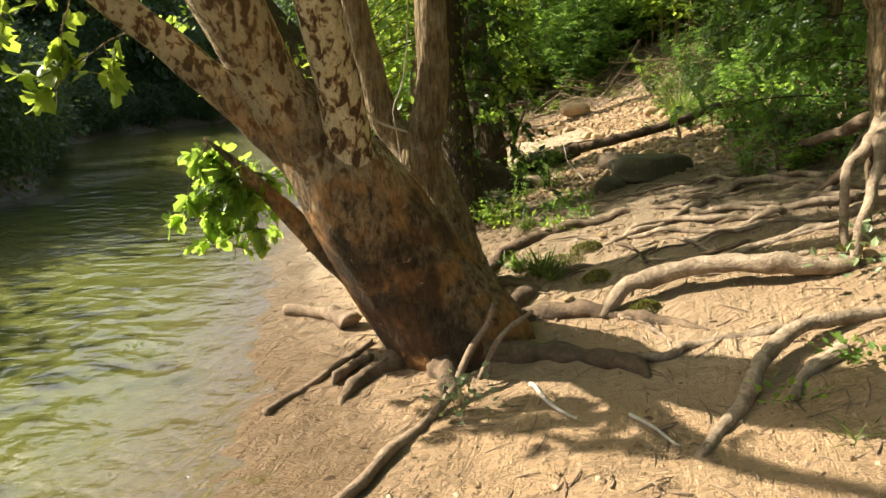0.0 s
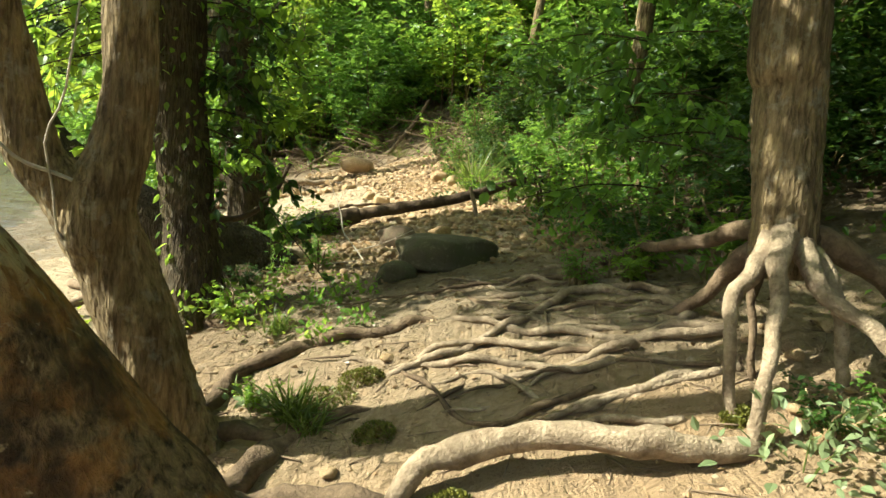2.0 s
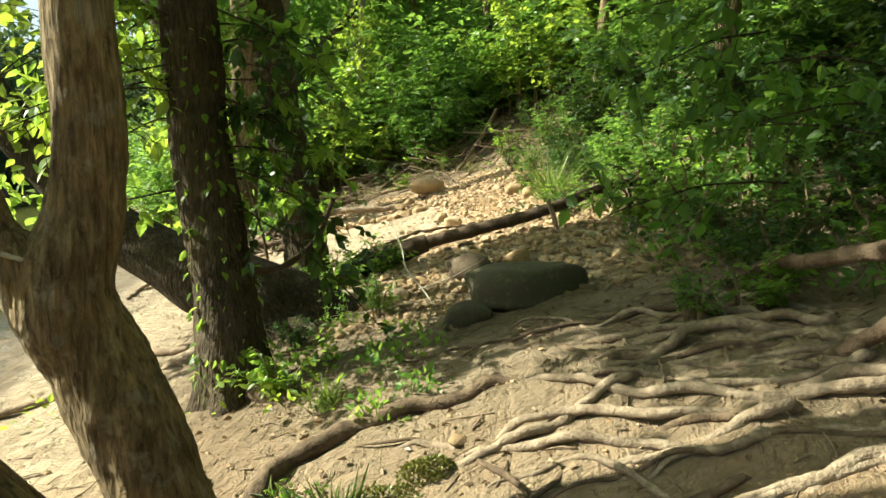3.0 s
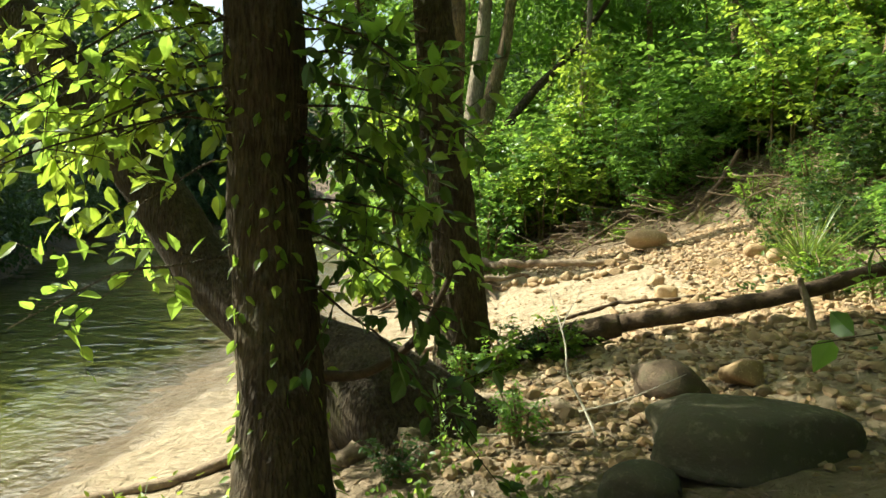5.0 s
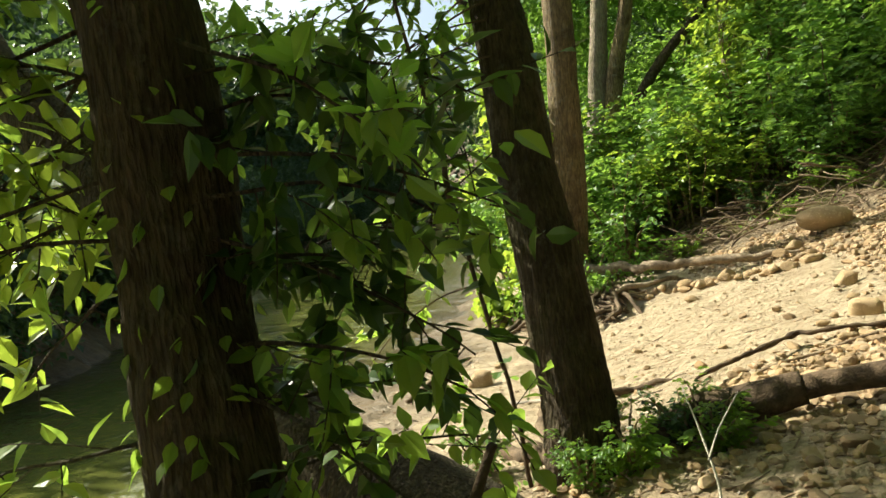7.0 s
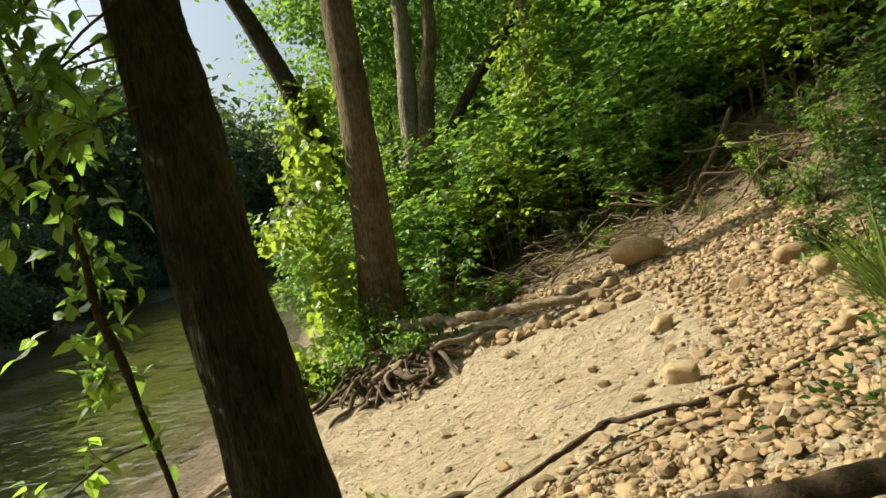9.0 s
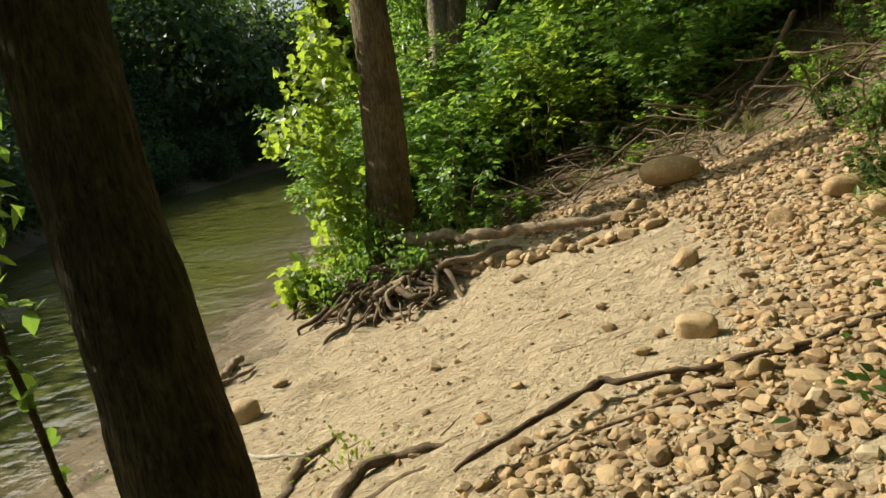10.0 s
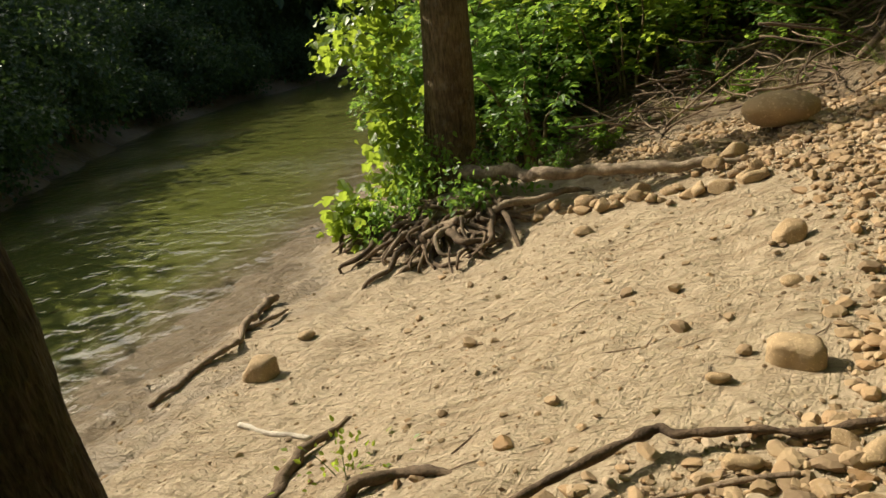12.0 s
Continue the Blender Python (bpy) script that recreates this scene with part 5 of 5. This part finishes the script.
stick("dead_stick", [(*on(-0.84, 4.3, 0.05), 0.02), (-0.72, 4.45, -0.25, 0.02), (-0.55, 4.6, -0.12, 0.012)], DRIFT, "forked stick end leaning on the roots")
stick("dead_stick", lying([(-0.5, 4.25), (-0.3, 3.95), (-0.15, 3.9)], (0.015, 0.01), 1), PALEWOOD, "thin pale twig on the sand")
stick("dead_stick", lying([(0.15, 3.9), (0.3, 3.75), (0.42, 3.6)], (0.012, 0.008), 1), PALEWOOD, "thin pale twig on the sand")
stick("dead_stick", [(-2.05, 12.2, 0.16, 0.016), (-1.84, 12.47, 0.24, 0.018), (-1.67, 12.72, 0.30, 0.022), (-1.47, 12.98, 0.36, 0.026), (-1.36, 12.98, 0.37, 0.022), (-1.09, 13.06, 0.41, 0.02), (-0.86, 13.12, 0.43, 0.019), (-0.68, 13.22, 0.46, 0.019), (-0.38, 13.35, 0.50, 0.018), (-0.06, 13.59, 0.56, 0.016), (0.3, 13.75, 0.62, 0.013)], LOGWOOD, "long crooked stick lying across sand and rubble", n=90, lump=0.7, wander=0.015)
stick("dead_stick", lying([(-1.9, 12.3), (-1.2, 12.75), (-0.85, 12.85)], (0.012, 0.012), 4.0), DRIFT, "thin stick in the rubble")
stick("driftwood", lying([(-5.9, 13.0), (-6.07, 13.55), (-6.16, 14.12), (-6.6, 14.8), (-6.72, 15.15)], (0.022, 0.045), 1.2), DRIFT, "knotty driftwood along the waterline", n=50, lump=0.9, wander=0.06)
stick("driftwood", lying([(-6.35, 14.35), (-6.25, 14.7), (-6.3, 14.95)], (0.03, 0.012), 2.0), DRIFT, "short knotty driftwood branch by the waterline", lump=0.8)
stick("dead_stick", lying([(-4.75, 13.08), (-4.4, 13.1), (-4.0, 13.14)], (0.022, 0.018), 1), PALEWOOD, "bleached white stick on the sand")
stick("driftwood", lying([(-3.15, 5.75), (-2.75, 5.7), (-2.5, 5.55)], (0.07, 0.05), 0.6), DRIFT, "pale broken driftwood at the waterline", lump=0.5)
stick("driftwood", lying([(-2.6, 5.65), (-2.42, 5.5), (-2.3, 5.35)], (0.07, 0.1), 0.6), DRIFT, "knotty dark driftwood stump", lump=0.7)
stick("driftwood", lying([(-3.9, 9.6), (-3.5, 9.35), (-3.0, 9.2)], (0.05, 0.03), 0.8), DRIFT, "dark driftwood by the water")
stick("driftwood", lying([(-4.3, 8.2), (-3.7, 8.6), (-3.3, 9.1)], (0.03, 0.05), 0.8), DRIFT, "driftwood at the waterline")
t = thing("bare_twig", "bare pale forked twig standing before the log", "twig", on(-0.75, 9.0))
bar("stem", [(-0.55, 8.75, 0.05, 0.007), (-0.75, 9.0, 0.22, 0.008), (-1.0, 9.4, 0.42, 0.007), (-1.12, 9.6, 0.72, 0.005), (-1.24, 9.7, 0.92, 0.002)], PALEWOOD, t, n=20, seg=7, wander=0.03)
bar("side_twig", [(-1.1, 9.55, 0.66, 0.005), (-1.08, 9.65, 0.76, 0.004), (-1.0, 9.7, 0.92, 0.002)], PALEWOOD, t, n=10, seg=6)
bar("side_twig", [(-0.85, 9.1, 0.28, 0.006), (-0.6, 9.25, 0.35, 0.005), (-0.3, 9.4, 0.5, 0.002)], PALEWOOD, t, n=12, seg=6)
bar("side_twig", [(-0.8, 9.0, 0.2, 0.006), (-1.2, 9.0, 0.12, 0.005), (-1.6, 9.0, 0.06, 0.002)], PALEWOOD, t, n=12, seg=6)


def make_brush():
    """Heap of dead branches on the slope behind the boulder."""
    t = thing("brush_pile", "tangled heap of dead branches on the slope", "brushwood", on(-2.0, 20.6))
    kinds = []
    for k in range(5):
        L = rng.uniform(0.9, 2.0)
        kinds.append(tube(Shape(), [(-L / 2, 0, 0, 0.014), (-L / 6, rng.uniform(-0.15, 0.15), 0.06, 0.012), (L / 5, rng.uniform(-0.15, 0.15), 0.02, 0.009), (L / 2, 0, 0.1, 0.004)], 14, 6, 0.2, 3, 0.05).mesh("dead_branch", (DRIFT, ROOT_DARK, ROOT_DARK, DRIFT, ROOT_DARK)[k]))
    for k in range(150):
        x, y = rng.uniform(-5.4, 0.5), rng.uniform(19.3, 22.0)
        ob = new("dead_branch", kinds[k % 5])
        ob.parent = t
        ob.matrix_parent_inverse = Matrix.Translation(t.location).inverted()
        ob.matrix_basis = pose(x, y, high(x, y) + rng.uniform(0.0, 0.4) ** 1.3, rng.uniform(-30, 30), rng.uniform(-35, 25), rng.uniform(-80, 70)) @ Matrix.Diagonal((*[rng.uniform(0.7, 1.3)] * 3, 1))


make_brush()
stick("dead_stick", lying([(-5.0, 20.0), (-4.0, 20.2), (-3.0, 20.2)], (0.06, 0.04), 0.9), DRIFT, "pale fallen pole below the thicket")
stick("dead_stick", [(*on(-1.6, 20.1, 0.03), 0.05), (*on(-1.1, 20.7, 0.4), 0.05), (*on(-0.7, 21.2, 0.75), 0.04)], ROOT_DARK, "dark branch leaning on the slope")


# ---- small plants ----
def weed(name, label, x, y, n, size, height, mat, kind="oval", category="weed", spread=0.1):
    s = Shape()
    at = np.stack([rng.normal(0, spread, n), rng.normal(0, spread, n), rng.uniform(0.02, height, n)], 1)
    way = at * [3, 3, 0.5] + rng.normal(0, 0.5, (n, 3)) + [0, 0, 0.35]
    leaves(s, at, way, size * rng.uniform(0.6, 1.2, n), kind)
    t = thing(name, label, category, on(x, y))
    lf = new("leaves", s.mesh("leaves", mat, False))
    lf.parent = t
    for k in range(4):
        e = at[rng.integers(n)]
        st = tube(Shape(), [(e[0] * 0.2, e[1] * 0.2, -0.05, 0.004), (e[0] * 0.6, e[1] * 0.6, e[2] * 0.5, 0.003), (*e, 0.002)], 6, 5, 0)
        new("stem", st.mesh("stem", GRASS)).parent = t
    return t


def tuft(name, label, x, y, n, length, mat, lean=0.6, kind="blade"):
    s = Shape()
    at = np.stack([rng.normal(0, 0.04, n), rng.normal(0, 0.04, n), np.full(n, -0.01)], 1)
    way = rng.normal(0, 1, (n, 3)) * [lean, lean, 0.15] + [0, 0, 1]
    leaves(s, at, way, length * rng.uniform(0.5, 1.15, n), kind, 0.1, 0.9)
    ob = new(name, s.mesh(name, mat, False))
    ob.location = on(x, y)
    return tagged(ob, label, "grass")


weed("weed", "pale grey-green seedling on the sand", -0.85, 3.88, 70, 0.055, 0.24, LEAF_PALE)
weed("weed", "small green weed under a root", 1.0, 3.95, 24, 0.05, 0.1, LEAF)
weed("weed", "small green weed on the sand", 1.3, 4.25, 40, 0.06, 0.14, LEAF_BUSH)
weed("weed", "five-leaved seedling among roots", -1.0, 6.2, 18, 0.085, 0.14, LEAF_PALE)
weed("weed", "pale leafy weed under the stilt roots", 1.65, 5.1, 80, 0.07, 0.32, LEAF_PALE, spread=0.15)
weed("weed", "pale leafy weed under the stilt roots", 1.95, 5.0, 70, 0.07, 0.3, LEAF_PALE, spread=0.15)
weed("weed", "yellow-green seedlings between roots", -3.25, 12.75, 60, 0.05, 0.18, LEAF_SUN, spread=0.16)
weed("weed", "broad dark leaves beside the rubble", 0.45, 13.15, 60, 0.075, 0.25, LEAF_DARK_SHADED, spread=0.2)
weed("weed", "broad dark leaves beside the rubble", 0.1, 12.5, 40, 0.07, 0.2, LEAF_DARK_SHADED, spread=0.2)
weed("weed", "upright feathery seedling by the leaning tree", -1.55, 8.75, 60, 0.035, 0.5, LEAF_BUSH, spread=0.03)
weed("weed", "upright feathery seedling by the leaning tree", -1.45, 8.85, 50, 0.035, 0.35, LEAF_BUSH, spread=0.03)
weed("weed", "bright green weed at the path's edge", -1.35, 7.3, 90, 0.06, 0.2, LEAF_SUN, spread=0.22)
for k in range(16):
    weed("weed", "small green weed among litter and roots", rng.uniform(-1.6, -0.5), rng.uniform(6.6, 9.0), 26, rng.uniform(0.04, 0.07), 0.12, LEAF if k % 2 else LEAF_BUSH, spread=0.08)
for k in range(14):
    weed("weed", "low green weed under the wood's edge", rng.uniform(0.9, 2.2), rng.uniform(7.0, 10.5), 40, rng.uniform(0.06, 0.09), 0.22, LEAF_BUSH if k % 2 else LEAF_DARK_SHADED, spread=0.13)
weed("weed", "leafy weed by the water", -3.3, 8.1, 60, 0.08, 0.2, LEAF_SUN, spread=0.2)
weed("weed", "tiny plant growing in the shallow water", -4.1, 4.8, 20, 0.05, 0.2, LEAF_PALE)
tuft("grass_tuft", "green grass tuft among mossy roots", -0.75, 6.1, 120, 0.28, GRASS)
tuft("grass_tuft", "green grass tuft among mossy roots", -0.62, 5.95, 90, 0.22, GRASS)
tuft("grass_tuft", "spiky dark grass at the rubble's edge", 0.45, 14.0, 110, 0.9, GRASS, 0.38, "reed")
tuft("grass_tuft", "green blade-like seedling on the sand", 1.2, 3.6, 14, 0.2, GRASS, 0.8)
tuft("grass_tuft", "green grass on the path's edge", -1.1, 7.15, 120, 0.2, GRASS)
tuft("grass_tuft", "tall grass beside the rubble", 0.35, 14.6, 90, 0.6, GRASS, 0.5, "reed")
for k in range(26):
    tuft("grass_tuft", "dry straw-coloured grass between dead branches", rng.uniform(-4.0, 0.2), rng.uniform(19.5, 21.6), 46, rng.uniform(0.3, 0.5), STRAW if k % 3 else GRASS, 0.8, "reed")


def moss_pad(x, y, r):
    s = Shape()
    n = 700
    a, q = rng.uniform(0, 2 * math.pi, n), r * np.sqrt(rng.uniform(0, 1, n))
    at = np.array([on(x + k * math.cos(b), y + 0.6 * k * math.sin(b), 0.05 * (1 - (k / r) ** 2)) for b, k in zip(a, q)])
    leaves(s, at, rng.normal(0, 0.6, (n, 3)) + [0, 0, 0.8], rng.uniform(0.012, 0.028, n), "small")
    tagged(new("moss_patch", s.mesh("moss_patch", MOSS, False)), "yellow-green moss between the roots", "moss", kind="stuff")


for spot in ((-0.6, 6.2, 0.2), (-0.25, 5.85, 0.12), (0.15, 5.3, 0.12), (1.55, 5.55, 0.1), (-0.4, 6.35, 0.14)):
    moss_pad(*spot)


def make_litter():
    s = Shape()
    at, size = [], []
    while len(at) < 13000:
        x, y = rng.uniform(-4, 5), rng.uniform(1, 24)
        d, past = inland(x, y), x - np.interp(y, *RIGHT_EDGE)
        k = 0.05 if d < 2.2 else (0.9 if past > -0.8 else 0.12)
        k = max(k, 0.75 * max(0, 1 - abs(y - 8.2) / 3.5) if d > 2 else 0)
        if y > 11.5 and past < -1.0:
            k = 0.015
        if rng.uniform() < k:
            at.append(on(x, y, 0.012))
            size.append(rng.uniform(0.02, 0.06))
    leaves(s, at, rng.normal(0, 1, (len(at), 3)) * [1, 1, 0.3], np.array(size), "small", 0.4, 0.4)
    tagged(new("leaf_litter", s.mesh("leaf_litter", LITTER, False)), "dry brown leaf litter strewn over the bank", "leaf litter", kind="stuff")
    s = Shape()
    n = 0
    while n < 1100:
        x, y = rng.uniform(-3.5, 2.5), rng.uniform(2.5, 15)
        if inland(x, y) < 0.6 or (y > 11.5 and rng.uniform() > 0.25):
            continue
        a, L, r = rng.uniform(0, 3.14), rng.uniform(0.04, 0.28), rng.uniform(0.002, 0.006)
        dx, dy = math.cos(a) * L / 2, math.sin(a) * L / 2
        tube(s, [(*on(x - dx, y - dy, r), r), (*on(x + dy * 0.15, y, r * 2), r), (*on(x + dx, y + dy, r), r * 0.6)], 5, 5, 0)
        n += 1
    tagged(new("twig_litter", s.mesh("twig_litter", DRIFT)), "small dry twigs strewn over sand and soil", "twigs", kind="stuff")
    s = Shape()
    n = 4200
    at = []
    while len(at) < n:
        x, y = rng.uniform(-12, 5), rng.uniform(3, 26)
        past = x - np.interp(y, *RIGHT_EDGE) if y < 20 else 0.3
        if past > -0.55 and inland(x, y) > 1 and (rng.uniform() < 0.6):
            at.append(on(x, y, rng.uniform(0, 0.12)))
    leaves(s, at, rng.normal(0, 0.8, (n, 3)) + [0, 0, 0.5], rng.uniform(0.04, 0.1, n), "oval")
    tagged(new("ground_cover", s.mesh("ground_cover", LEAF_BUSH, False)), "low green creeping plants on the slope", "ground cover", kind="stuff")


make_litter()
